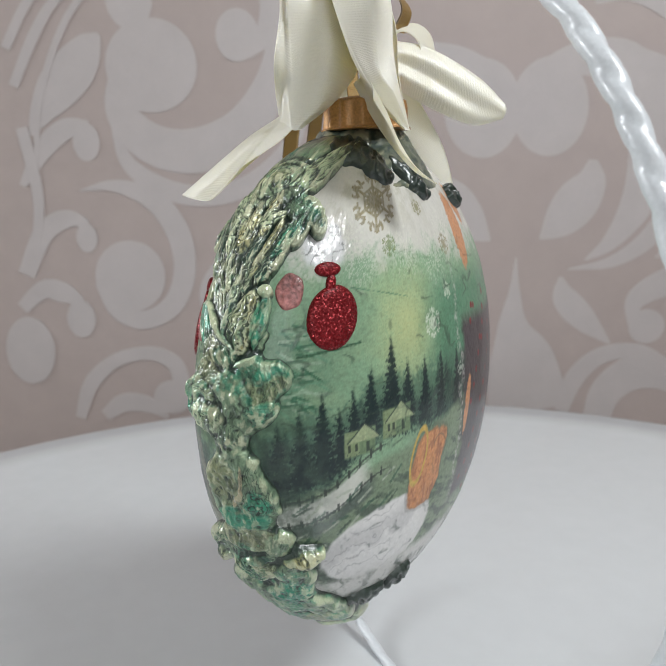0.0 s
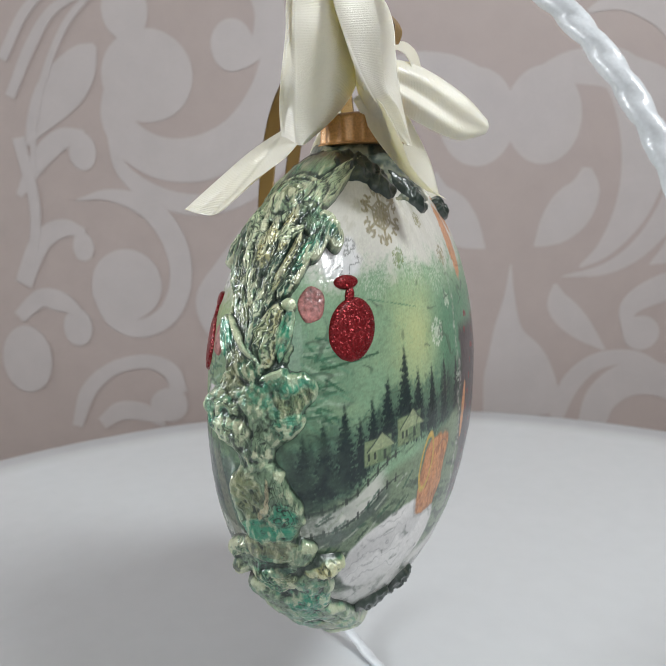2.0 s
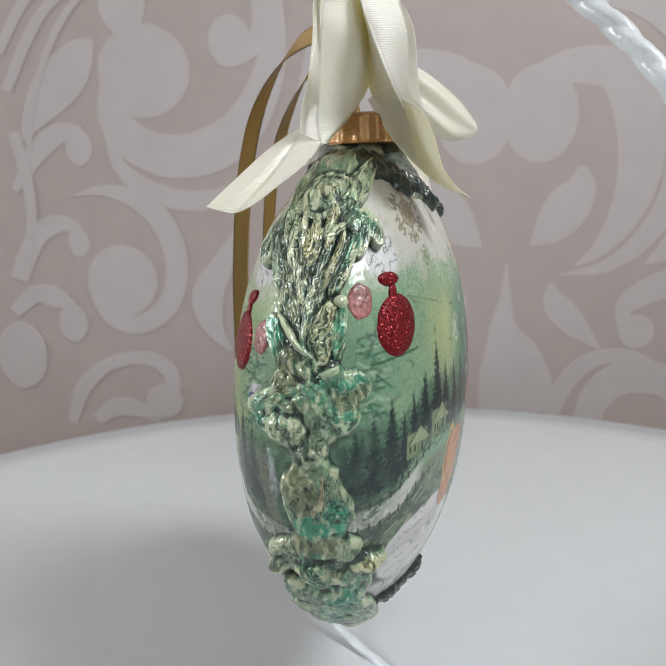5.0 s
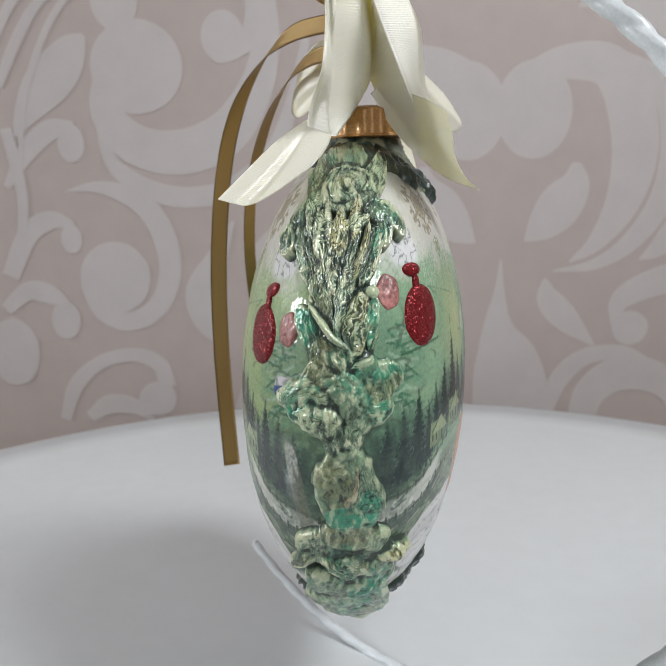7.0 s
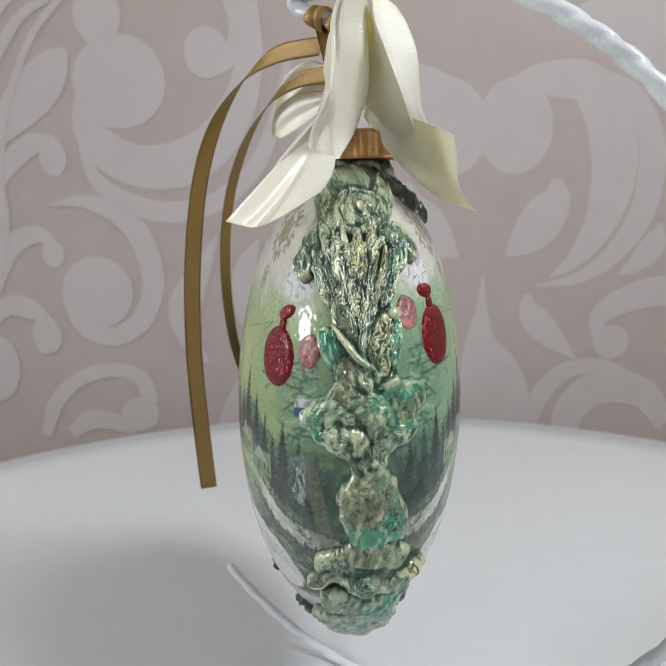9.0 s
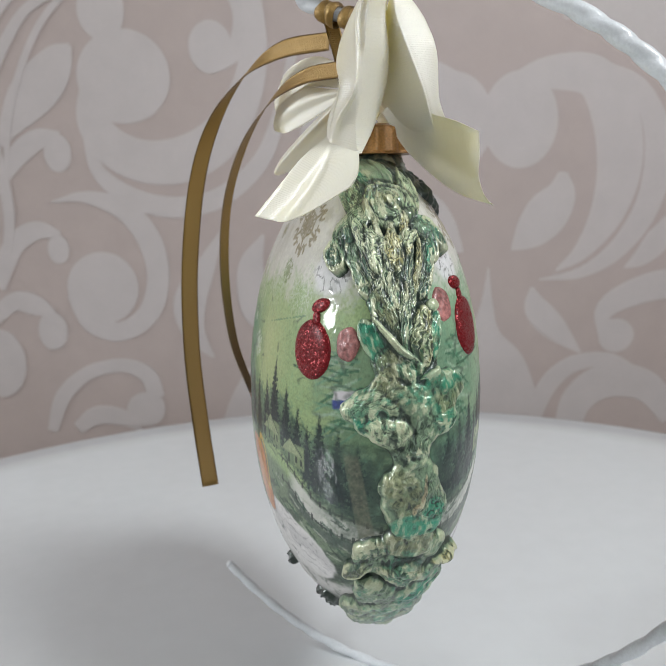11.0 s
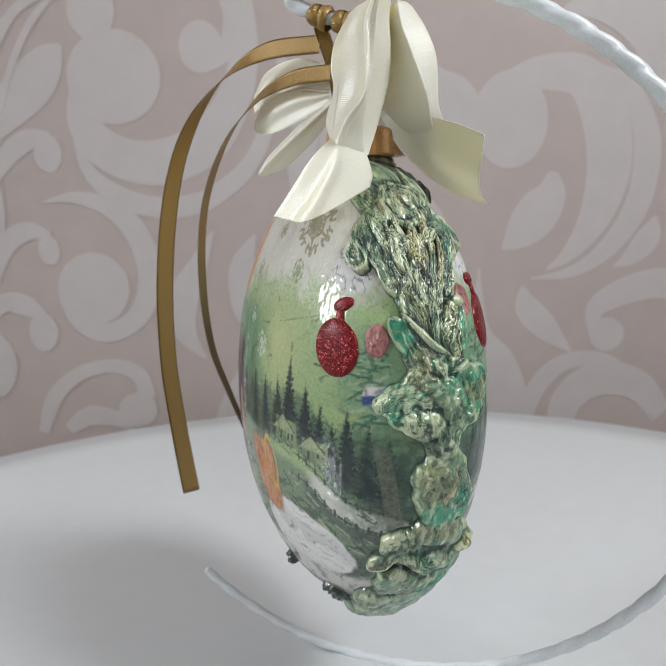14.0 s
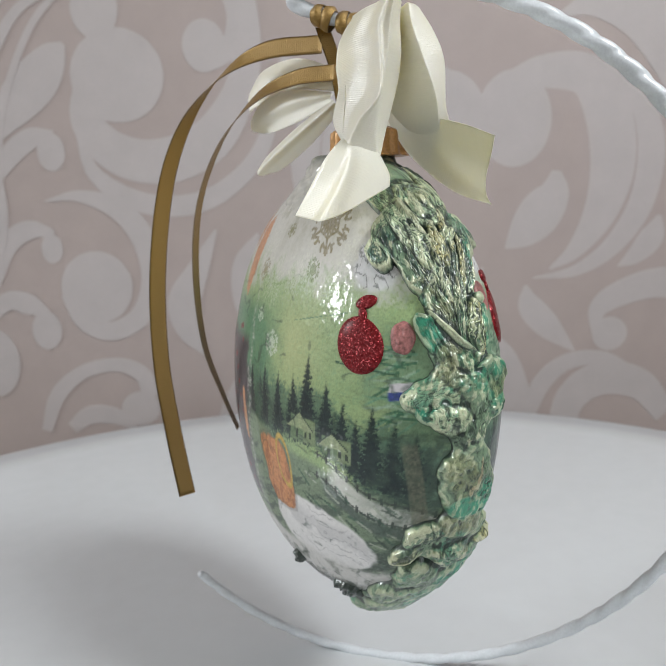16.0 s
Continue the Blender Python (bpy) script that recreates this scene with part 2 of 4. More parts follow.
wall("floor", (-1.5, -2.2, -0.1), (2.4, BACK + 0.2, 0.0), FLOORING, "grey floor of the room")
wall("ceiling", (-1.5, -2.2, CEILING), (2.4, BACK + 0.2, CEILING + 0.1), PLASTER, "plain white ceiling")
wall("wall_right", (2.2, -2.2, 0), (2.4, BACK, CEILING), PLASTER, "plain light wall beside the table")
WALLPAPER = wall("wall_back", (-1.5, BACK, 0), (2.4, BACK + 0.2, CEILING), PAPER, "taupe pink wallpaper with pale scrollwork")


def pierced(name, across, lo, hi, mid, half, label):
    """A wall with one opening through it; across: the axis that runs along the wall."""
    bm = bmesh.new()
    cuts = ((lo[across], mid[across] - half[0], lo[2], hi[2]), (mid[across] + half[0], hi[across], lo[2], hi[2]),
            (mid[across] - half[0], mid[across] + half[0], lo[2], mid[2] - half[1]), (mid[across] - half[0], mid[across] + half[0], mid[2] + half[1], hi[2]))
    for a, b, c, d in cuts:
        p, q = list(lo), list(hi)
        p[across], q[across], p[2], q[2] = a, b, c, d
        box(bm, p, q)
    tagged(part(name, bm, PLASTER, None, label, False), kind="structure")


def window(name, across, mid, half, depth, label):
    ob = tagged(new(name), label, "window", kind="structure")
    ob.location = mid
    other = 1 - across
    for k, (a, b, c, d) in enumerate(((-half[0], half[0], -half[1], -half[1] + 0.03), (-half[0], half[0], half[1] - 0.03, half[1]),
                                      (-half[0], -half[0] + 0.03, -half[1] + 0.03, half[1] - 0.03), (half[0] - 0.03, half[0], -half[1] + 0.03, half[1] - 0.03))):
        p, q = [0, 0, c], [0, 0, d]
        p[across], q[across], p[other], q[other] = a, b, -depth - 0.04, -depth
        bm = bmesh.new()
        box(bm, p, q, 0.003)
        part("window_frame", bm, FRAME, ob)
    p, q = [0, 0, -half[1] + 0.03], [0, 0, half[1] - 0.03]
    p[across], q[across], p[other], q[other] = -half[0] + 0.03, half[0] - 0.03, -depth - 0.022, -depth - 0.018
    bm = bmesh.new()
    box(bm, p, q)
    part("pane", bm, GLASS, ob).visible_shadow = False


pierced("wall_left", 1, (-1.5, -2.2, 0), (-1.3, BACK, CEILING), WINDOW, (0.17, 0.20), "plain light wall with a small window")
# the front wall's opening is made up, to hold the fill light
pierced("wall_front", 0, (-1.3, -2.2, 0), (2.2, -2.0, CEILING), FRONT, (0.5, 0.55), "plain light wall with an opening added for fill light")
window("window_1", 1, WINDOW, (0.17, 0.20), 0.1, "small white-framed window")
# unseen frame and pane, added round the fill light
window("added_window", 0, FRONT, (0.5, 0.55), 0.1, "unseen white-framed window added round the fill light")


# ---- the paper's raised scrolls ----
SHIFT = [0]
AXIS = 0.166                        # the motif is mirrored at this upright line


def scrollwork(outline):
    """A pale shape of the paper, barely proud of it; outline in metres over the wall's face (x, height over MID)."""
    SHIFT[0] += 1
    y0, y1 = BACK - 0.00012 - 0.000012 * SHIFT[0], BACK + 0.001
    p = np.asarray(outline)
    n = len(p)
    half = n // 2
    f = np.array([(i, i + 1, n - 2 - i, n - 1 - i) for i in range(half - 1)])
    v = np.vstack([np.c_[p[:, 0], np.full(n, y0), MID + p[:, 1]], np.c_[p[:, 0], np.full(n, y1), MID + p[:, 1]]])
    k = np.arange(n)
    side = np.stack([k, (k + 1) % n, (k + 1) % n + n, k + n], 1)
    me = mesh_of("scroll", v, np.vstack([f, side]), SCROLL, False)
    placed("scroll", me, WALLPAPER)


def scroll(pts, mirror=False):
    """A tapered curl through (x, height, width)."""
    q = smooth_path(pts, 40)
    if mirror:
        q[:, 0] = 2 * AXIS - q[:, 0]
    t = np.gradient(q[:, :2], axis=0)
    t /= np.linalg.norm(t, axis=1)[:, None]
    side = np.stack([-t[:, 1], t[:, 0]], 1) * np.maximum(q[:, 2:3], 0.0008) / 2
    scrollwork(np.vstack([q[:, :2] + side, (q[:, :2] - side)[::-1]]))


def boss(x, z, rx, rz, mirror=False):
    if mirror:
        x = 2 * AXIS - x
    a = np.linspace(0, 2 * np.pi, 48, endpoint=False) + 0.0001
    scrollwork(np.stack([x + rx * np.cos(a), z + rz * np.sin(a)], 1))


for mirrored in (False, True):
    boss(0.192, 0.115, 0.030, 0.037, mirrored)
    scroll([(0.188, 0.144, 0.013), (0.216, 0.150, 0.025), (0.250, 0.146, 0.032), (0.268, 0.117, 0.038), (0.273, 0.078, 0.037), (0.264, 0.041, 0.028), (0.244, 0.011, 0.014), (0.223, -0.004, 0.002)], mirrored)
    scroll([(0.260, 0.156, 0.003), (0.288, 0.136, 0.015), (0.304, 0.097, 0.022), (0.299, 0.050, 0.021), (0.276, 0.014, 0.016), (0.245, -0.006, 0.009), (0.209, -0.011, 0.001)], mirrored)
    scroll([(0.227, 0.074, 0.007), (0.225, 0.057, 0.026), (0.214, 0.041, 0.035), (0.200, 0.026, 0.026), (0.186, 0.014, 0.002)], mirrored)
    scroll([(0.203, -0.017, 0.003), (0.207, -0.034, 0.020), (0.223, -0.052, 0.020), (0.245, -0.073, 0.002)], mirrored)
    scroll([(0.314, 0.036, 0.004), (0.308, 0.019, 0.020), (0.294, 0.004, 0.014), (0.280, -0.004, 0.001)], mirrored)
# the spear between its halves and the lower scrolls
scroll([(0.167, 0.000, 0.001), (0.166, -0.027, 0.009), (0.165, -0.055, 0.025), (0.172, -0.084, 0.054), (0.179, -0.128, 0.069)])
boss(0.275, -0.060, 0.015, 0.014)
scroll([(0.263, -0.059, 0.007), (0.265, -0.038, 0.016), (0.288, -0.025, 0.022), (0.320, -0.019, 0.025), (0.357, -0.028, 0.029)])
scroll([(0.206, -0.129, 0.011), (0.217, -0.101, 0.016), (0.238, -0.083, 0.014), (0.269, -0.080, 0.011), (0.295, -0.090, 0.003)])
scroll([(0.234, -0.142, 0.022), (0.244, -0.113, 0.027), (0.269, -0.098, 0.029), (0.303, -0.105, 0.026), (0.326, -0.132, 0.019)])
scroll([(0.225, 0.190, 0.003), (0.255, 0.199, 0.020), (0.296, 0.190, 0.044), (0.332, 0.154, 0.052), (0.356, 0.099, 0.042)])
# the large scroll beside it
boss(-0.110, 0.153, 0.034, 0.034)
scroll([(-0.133, 0.155, 0.012), (-0.136, 0.125, 0.022), (-0.123, 0.103, 0.028), (-0.099, 0.091, 0.032), (-0.070, 0.092, 0.034), (-0.042, 0.107, 0.032), (-0.021, 0.138, 0.025), (-0.012, 0.175, 0.019), (-0.013, 0.219, 0.012)])
scroll([(-0.143, 0.116, 0.002), (-0.133, 0.083, 0.011), (-0.107, 0.063, 0.015), (-0.076, 0.056, 0.016), (-0.043, 0.063, 0.015), (-0.012, 0.088, 0.013), (0.005, 0.125, 0.010), (0.017, 0.171, 0.006)])
boss(-0.045, 0.173, 0.016, 0.019)
scroll([(-0.038, 0.158, 0.006), (-0.025, 0.172, 0.013), (-0.020, 0.196, 0.014), (-0.029, 0.220, 0.012)])
boss(-0.123, 0.200, 0.017, 0.021)
scroll([(-0.147, 0.176, 0.004), (-0.155, 0.168, 0.021), (-0.167, 0.153, 0.032), (-0.181, 0.138, 0.031), (-0.195, 0.120, 0.017), (-0.204, 0.105, 0.002)])
boss(-0.163, 0.099, 0.010, 0.014)
scroll([(-0.160, 0.112, 0.006), (-0.178, 0.109, 0.015), (-0.196, 0.094, 0.014), (-0.214, 0.068, 0.005)])
boss(-0.138, -0.004, 0.027, 0.028)
scroll([(-0.171, 0.063, 0.001), (-0.145, 0.066, 0.009), (-0.117, 0.055, 0.016), (-0.100, 0.032, 0.018), (-0.095, 0.002, 0.017), (-0.105, -0.026, 0.016), (-0.128, -0.039, 0.015), (-0.150, -0.031, 0.013), (-0.163, -0.008, 0.006)])
boss(-0.169, 0.027, 0.008, 0.011)
scroll([(-0.167, 0.038, 0.006), (-0.184, 0.042, 0.014), (-0.202, 0.031, 0.015), (-0.218, 0.000, 0.013)])
boss(-0.179, -0.036, 0.011, 0.015)
scroll([(-0.177, -0.023, 0.006), (-0.191, -0.015, 0.016), (-0.206, -0.012, 0.014), (-0.224, -0.026, 0.010)])
boss(-0.221, -0.060, 0.019, 0.027)
scroll([(-0.187, -0.117, 0.008), (-0.176, -0.089, 0.012), (-0.155, -0.071, 0.011), (-0.128, -0.066, 0.011), (-0.109, -0.075, 0.013), (-0.103, -0.094, 0.013)])
boss(-0.112, -0.103, 0.015, 0.014)
scroll([(-0.167, -0.116, 0.010), (-0.151, -0.106, 0.015), (-0.131, -0.109, 0.013), (-0.117, -0.120, 0.003)])
scroll([(-0.044, 0.037, 0.002), (-0.059, 0.008, 0.016), (-0.072, -0.018, 0.025), (-0.070, -0.042, 0.017), (-0.056, -0.063, 0.002)])
scroll([(-0.157, 0.212, 0.006), (-0.177, 0.200, 0.007), (-0.194, 0.177, 0.008), (-0.213, 0.141, 0.007)])
scroll([(-0.181, 0.215, 0.006), (-0.198, 0.198, 0.007), (-0.216, 0.168, 0.007)])
scroll([(-0.148, 0.212, 0.005), (-0.167, 0.191, 0.005), (-0.183, 0.162, 0.005), (-0.196, 0.126, 0.005), (-0.202, 0.083, 0.003)])
scroll([(-0.210, 0.111, 0.009), (-0.203, 0.058, 0.008), (-0.210, 0.013, 0.006)])
scroll([(-0.012, 0.033, 0.002), (-0.023, 0.007, 0.020), (-0.021, -0.027, 0.020), (-0.008, -0.048, 0.002)])
scroll([(-0.009, -0.059, 0.002), (-0.023, -0.082, 0.020), (-0.038, -0.114, 0.024), (-0.040, -0.139, 0.021)])


# ---- the turntable ----
def lathe(profile, sides):
    p = np.asarray(profile)
    a = np.linspace(0, 2 * np.pi, sides, endpoint=False)
    v = np.stack([np.outer(np.cos(a), p[:, 0]), np.outer(np.sin(a), p[:, 0]), np.tile(p[:, 1], (sides, 1))], -1)
    return v.reshape(-1, 3), grid_faces(sides, len(p), True)


TOP_R = 0.338
turntable = tagged(new("turntable"), "round white glossy turning tabletop", "turntable")
turntable.location = (0.0, 0.0, TABLE)
v, f = lathe([(0.0001, 0), (0.1, 0), (0.2, 0), (0.3, 0), (TOP_R - 0.004, 0), (TOP_R - 0.0015, -0.0012), (TOP_R - 0.001, -0.004), (TOP_R - 0.001, -0.018), (TOP_R - 0.003, -0.021), (0.1, -0.022), (0.0001, -0.022)], 160)
v = v + np.array([0.018, -0.006, 0.0])
placed("tabletop", mesh_of("tabletop", v, f, TABLETOP), turntable)
v, f = lathe([(TOP_R - 0.0012, -0.0035), (TOP_R, -0.0035), (TOP_R, -0.0185), (TOP_R - 0.0012, -0.0185)], 160)
placed("edge_band", mesh_of("edge_band", v + np.array([0.018, -0.006, 0.0]), f, FRAME), turntable)
pedestal = tagged(new("pedestal"), "round metal pedestal under the tabletop", "table base")
v, f = lathe([(0.0001, 0.0), (0.2, 0.0), (0.2, 0.012), (0.03, 0.03), (0.028, TABLE - 0.05), (0.11, TABLE - 0.03), (0.11, TABLE - 0.022), (0.0001, TABLE - 0.022)], 64)
placed("column", mesh_of("column", v, f, METAL), pedestal)

# ---- the lamp ----
lamp = tagged(new("hanging_lamp"), "plain square lamp hung on a cord", "lamp")
lamp.matrix_world = look((LAMP[0], LAMP[1], LAMP[2]), (0.0, 0.1, 0.85))
bm = bmesh.new()
box(bm, (-0.18, -0.18, 0.0), (0.18, 0.18, 0.02), 0.003)
part("housing", bm, FRAME, lamp)
v, f = tube(np.array([(LAMP[0], LAMP[1], z) for z in np.linspace(LAMP[2], CEILING, 8)]), 0.003, 8)
cord = placed("cord", mesh_of("cord", v, f, FRAME), lamp)
cord.matrix_parent_inverse = lamp.matrix_world.inverted()

# ---- the ring stand ----
# things on the turntable are built round its axis; heights count from MID
RING_C, RING_R, RING_YAW, RING_TILT = np.array([0.02687, -0.00981, 0.0093]), 0.11387, -0.8118, -0.0532
stand = tagged(new("ring_stand"), "open white ring stand wound with twisted cord", "ornament stand")
stand.location = (0, 0, MID)
along = np.array([math.cos(RING_YAW), math.sin(RING_YAW), 0])
across = np.array([-math.sin(RING_YAW), math.cos(RING_YAW), 0])
upward = np.array([0, 0, 1]) * math.cos(RING_TILT) + across * math.sin(RING_TILT)
arc = np.radians(np.linspace(-127.8, 98.5, 640))
path = RING_C + RING_R * (np.cos(arc)[:, None] * along + np.sin(arc)[:, None] * upward)
hook = smooth_path([(-16.8, 112.6), (-19.0, 111.8), (-20.0, 110.4), (-17.5, 108.6), (-10, 105.6), (-2.5, 103.0), (4, 101.4)], 90) / 1000
hook = RING_C + hook[:, :1] * along + hook[:, 1:] * upward
v, f = tube(path, np.interp(np.degrees(arc), [-128, -60, 20, 98], [0.0016, 0.0019, 0.0025, 0.0025]), 24, 620, 2, 0.2)
placed("cord_ring", mesh_of("cord_ring", v, f, CORD), stand)
v, f = tube(hook, 0.0022, 24, 760, 2, 0.18)
placed("hook", mesh_of("hook", v, f, CORD), stand)
for end in (path[0], hook[-1]):
    bm = bmesh.new()
    bmesh.ops.create_uvsphere(bm, u_segments=16, v_segments=10, radius=0.0015)
    bmesh.ops.translate(bm, vec=Vector(end), verts=bm.verts)
    part("end_tip", bm, CORD, stand)

# ---- the hanging ornament ----
EGG = np.array([0.0203, -0.0069, 0.0016])
A, B, H, POW = 0.0336, 0.0719, 0.0686, 2.108
TWIST, LEAN_X, LEAN_Y = -0.1284, 0.0272, -0.0487
ornament = tagged(new("hanging_ornament"), "flat oval decoupage ornament with green winter scene and gilded relief", "ornament")
ornament.location = (0, 0, MID)


def shell(al, z, lift=0.0):
    """Places on the ornament's body: angle from its front edge (radians), height (m), raised by lift along the normal."""
    al, z = np.broadcast_arrays(al, z)
    rho = np.sqrt(np.maximum(1 - np.abs(z / H) ** POW, 1e-6))
    u, w = A * rho * np.sin(al), -B * rho * np.cos(al)
    gu, gw = 2 * u / A ** 2, 2 * w / B ** 2
    gz = POW * np.abs(z / H) ** (POW - 1) / H * np.sign(z)
    g = np.sqrt(gu ** 2 + gw ** 2 + gz ** 2)
    u, w, zz = u + lift * gu / g, w + lift * gw / g, z + lift * gz / g
    c, s = math.cos(TWIST), math.sin(TWIST)
    return np.stack([EGG[0] + u * c - w * s + LEAN_X * zz, EGG[1] + u * s + w * c + LEAN_Y * zz, EGG[2] + zz], -1)


STEPS = np.radians(np.linspace(0, 180, 721))
GIRTH = np.r_[0, np.cumsum(np.hypot(A * np.cos(STEPS), B * np.sin(STEPS))[:-1] * np.diff(STEPS))]


def girth(deg):
    """Way round the body from its front edge, in mm, for an angle in degrees."""
    return np.sign(deg) * np.interp(np.abs(np.radians(deg)), STEPS, GIRTH) * 1000


def angle_at(mm):
    return np.sign(mm) * np.interp(np.abs(mm) / 1000, GIRTH, STEPS)


def grain(x, y, f, seed=0):
    """Smooth noise, -1 to 1, over arrays."""
    rs = np.random.RandomState(seed)
    t = rs.rand(256, 256) * 2 - 1
    x, y = np.asarray(x) * f, np.asarray(y) * f
    i, j = np.floor(x).astype(int), np.floor(y).astype(int)
    a, b = x - i, y - j
    a, b = a * a * (3 - 2 * a), b * b * (3 - 2 * b)
    g = lambda p, q: t[p % 256, q % 256]
    return (g(i, j) * (1 - a) + g(i + 1, j) * a) * (1 - b) + (g(i, j + 1) * (1 - a) + g(i + 1, j + 1) * a) * b


def fractal(x, y, f, seed=0, octaves=4):
    return sum(grain(x, y, f * 2 ** k, seed + k) / 2 ** k for k in range(octaves)) / 1.6


def step(lo, hi, v):
    t = np.clip((v - lo) / (hi - lo), 0, 1)
    return t * t * (3 - 2 * t)


def over(rgb, colour, mask):
    m = np.clip(mask, 0, 1)[..., None]
    return rgb * (1 - m) + np.asarray(colour) * m


def near_line(x, z, x0, z0, x1, z1):
    dx, dz = x1 - x0, z1 - z0
    t = np.clip(((x - x0) * dx + (z - z0) * dz) / (dx * dx + dz * dz), 0, 1)
    return np.hypot(x - x0 - t * dx, z - z0 - t * dz), t


def painted(deg, z):
    """The printed winter scene: colours over angle (degrees) and height (mm). Both faces carry it, mirrored at the front edge."""
    left = deg < 0
    a = np.where(left, -deg * 0.915, deg)
    z = np.where(left, z + 3.0 * step(50, 30, np.abs(z)), z)
    rho = np.sqrt(np.maximum(1 - np.abs(z / 68.6) ** 2.1, 0.02))
    X = girth(a)

    def at(deg0):
        return (X - girth(deg0)) * rho

    wob = fractal(X, z, 0.22, 3)
    fine = fractal(X, z, 1.6, 9)
    rgb = np.ones(X.shape + (3,)) * np.array([0.56, 0.55, 0.51])
    rgb = over(rgb, (0.34, 0.33, 0.25), 0.5 * step(0.0, 0.6, wob + fine * 0.4) * step(40, 56, z))
    # hazy green sky with a pale glow in it
    rgb = over(rgb, np.where(left[..., None], (0.32, 0.42, 0.22), (0.25, 0.375, 0.25)), step(44, 35, z + 5 * wob + 3 * fine))
    glow = np.exp(-((at(60) / 10) ** 2 + ((z - 22) / 13) ** 2))
    rgb = over(rgb, (0.46, 0.50, 0.27), np.clip(0.9 * glow + 0.12 * wob, 0, 1) * step(44, 34, z))
    rgb = over(rgb, (0.07, 0.21, 0.13), 0.75 * step(62, 80, a + 6 * wob) * step(36, 26, z))
    rgb = over(rgb, (0.15, 0.25, 0.17), 0.7 * step(40, 22, a + 8 * wob) * step(34, 24, z + 5 * wob))
    rgb = over(rgb, (0.10, 0.20, 0.13), 0.35 * step(0.1, 0.7, fine) * step(44, 34, z))
    # frosted sprays along the snow line
    for d0, z0, r in ((44, 38, 8), (62, 40, 9), (75, 37, 9), (84, 44, 8), (38, 44, 7)):
        x, y = at(d0), z - z0
        th = np.arctan2(y, x)
        rr = np.hypot(x, y)
        rgb = over(rgb, (0.68, 0.70, 0.60), 0.4 * step(0.3, 0.9, np.sin(th * 19 + 5 * fine + 3 * wob)) * step(r, r * 0.3, rr + 3 * fine))
    # fir twigs under the relief
    for k in range(46):
        x0, z0 = (13 + 3 * math.sin(k * 1.3), 26 - 0.42 * k)
        i = np.where((a < 42) & (np.abs(z - 16) < 18))
        d, t = near_line((X * rho)[i], z[i], x0, z0, x0 + (7 + 3 * math.sin(k * 3.3)), z0 - 2.2 + 3.4 * math.sin(k * 1.7))
        rgb[i] = over(rgb[i], ((0.05, 0.15, 0.09), (0.16, 0.30, 0.20), (0.30, 0.40, 0.30))[k % 3], 0.8 * step(0.42, 0.18, d) * step(1.0, 0.7, t))
    d, t = near_line(X * rho, z, 15, 19, 31, 20.5 + 0.0)
    rgb = over(rgb, (0.05, 0.12, 0.07), step(0.5, 0.2, d + 0.3 * np.abs(fine)))
    d, t = near_line(X * rho, z, 26, 33, 46, 29)
    rgb = over(rgb, (0.08, 0.2, 0.12), 0.7 * step(0.3, 0.1, d + 0.2 * np.abs(wob)))
    # dark wood: a ragged skyline of firs, mist between them
    dark = (0.014, 0.030, 0.032)
    sky_line = np.interp(a, [10, 20, 27, 32, 36, 41, 46, 51, 57, 62, 70, 78, 90], [2, 3, 5, 6, 4, 7, 11, 12, 12, 10, 11, 12, 12])
    foot_line = np.interp(a, [10, 24, 34, 40, 47, 55, 64, 75, 90], [-15, -14, -13, -8, -4, -3, -5, -6, -8])
    rough = 3.0 * fine + 2.5 * wob
    mass = step(-1.2, 1.2, sky_line - 5.5 + rough - z) * step(-2.0, 1.5, z - foot_line + 3 * fine)
    rgb = over(rgb, (0.075, 0.145, 0.105), 0.75 * step(-3.0, 1.5, sky_line - 1 + rough - z) * step(-2.0, 1.5, z - foot_line + 2 * fine))
    rgb = over(rgb, dark, np.where(left, 0.42, 0.55) * mass * step(-0.5, 0.1, fractal(X, z, 0.6, 15, 5) + 0.05 + 0.3 * step(44, 52, a)))
    rgb = over(rgb, (0.14, 0.23, 0.16), 0.75 * mass * step(0.0, 0.35, fractal(X, z, 0.34, 25, 5)) * step(56, 44, a))
    firs = [(53.8, 20.5, -1, 5.4), (47.0, 14.5, -2, 4.2), (59.5, 14, -3, 4.2), (66, 13.5, -4, 4.5), (41.5, 10, -4, 3.8), (32, 10.5, -11, 5.2), (25, 7, -13, 4.6), (37, 6.5, -9, 3.8), (18, 4.5, -14, 4.5), (73, 14, -4, 4), (81, 13, -5, 4)]
    for k in range(15):
        d0 = 14 + 72 * ((k * 0.618) % 1)
        tip = float(np.interp(d0, [10, 20, 27, 32, 36, 41, 46, 51, 57, 62, 70, 78, 90], [2, 3, 5, 6, 4, 7, 11, 12, 12, 10, 11, 12, 12])) + 1.5 * math.sin(k * 2.9)
        firs.append((d0, tip - 1.5, tip - 9, 2.6 + 0.6 * math.sin(k * 1.7)))
    speck = fractal(X, z, 1.1, 35, 3)
    for d0, tip, foot, hw in firs:
        k = np.where((np.abs(at(d0)) < hw + 2.5) & (z < tip + 0.5) & (z > foot - 4))
        zk, fk = z[k], fine[k]
        x = np.abs(at(d0)[k] + 0.45 * fk)
        f = np.clip((tip - zk) / (tip - foot), 0, 1.0)
        tier = ((tip - zk + 0.5 * fk + 0.25 * x) * 0.62) % 1.0
        edge = hw * f ** 0.85 * (0.42 + 0.58 * tier) + 1.4 * fk * (0.2 + f)
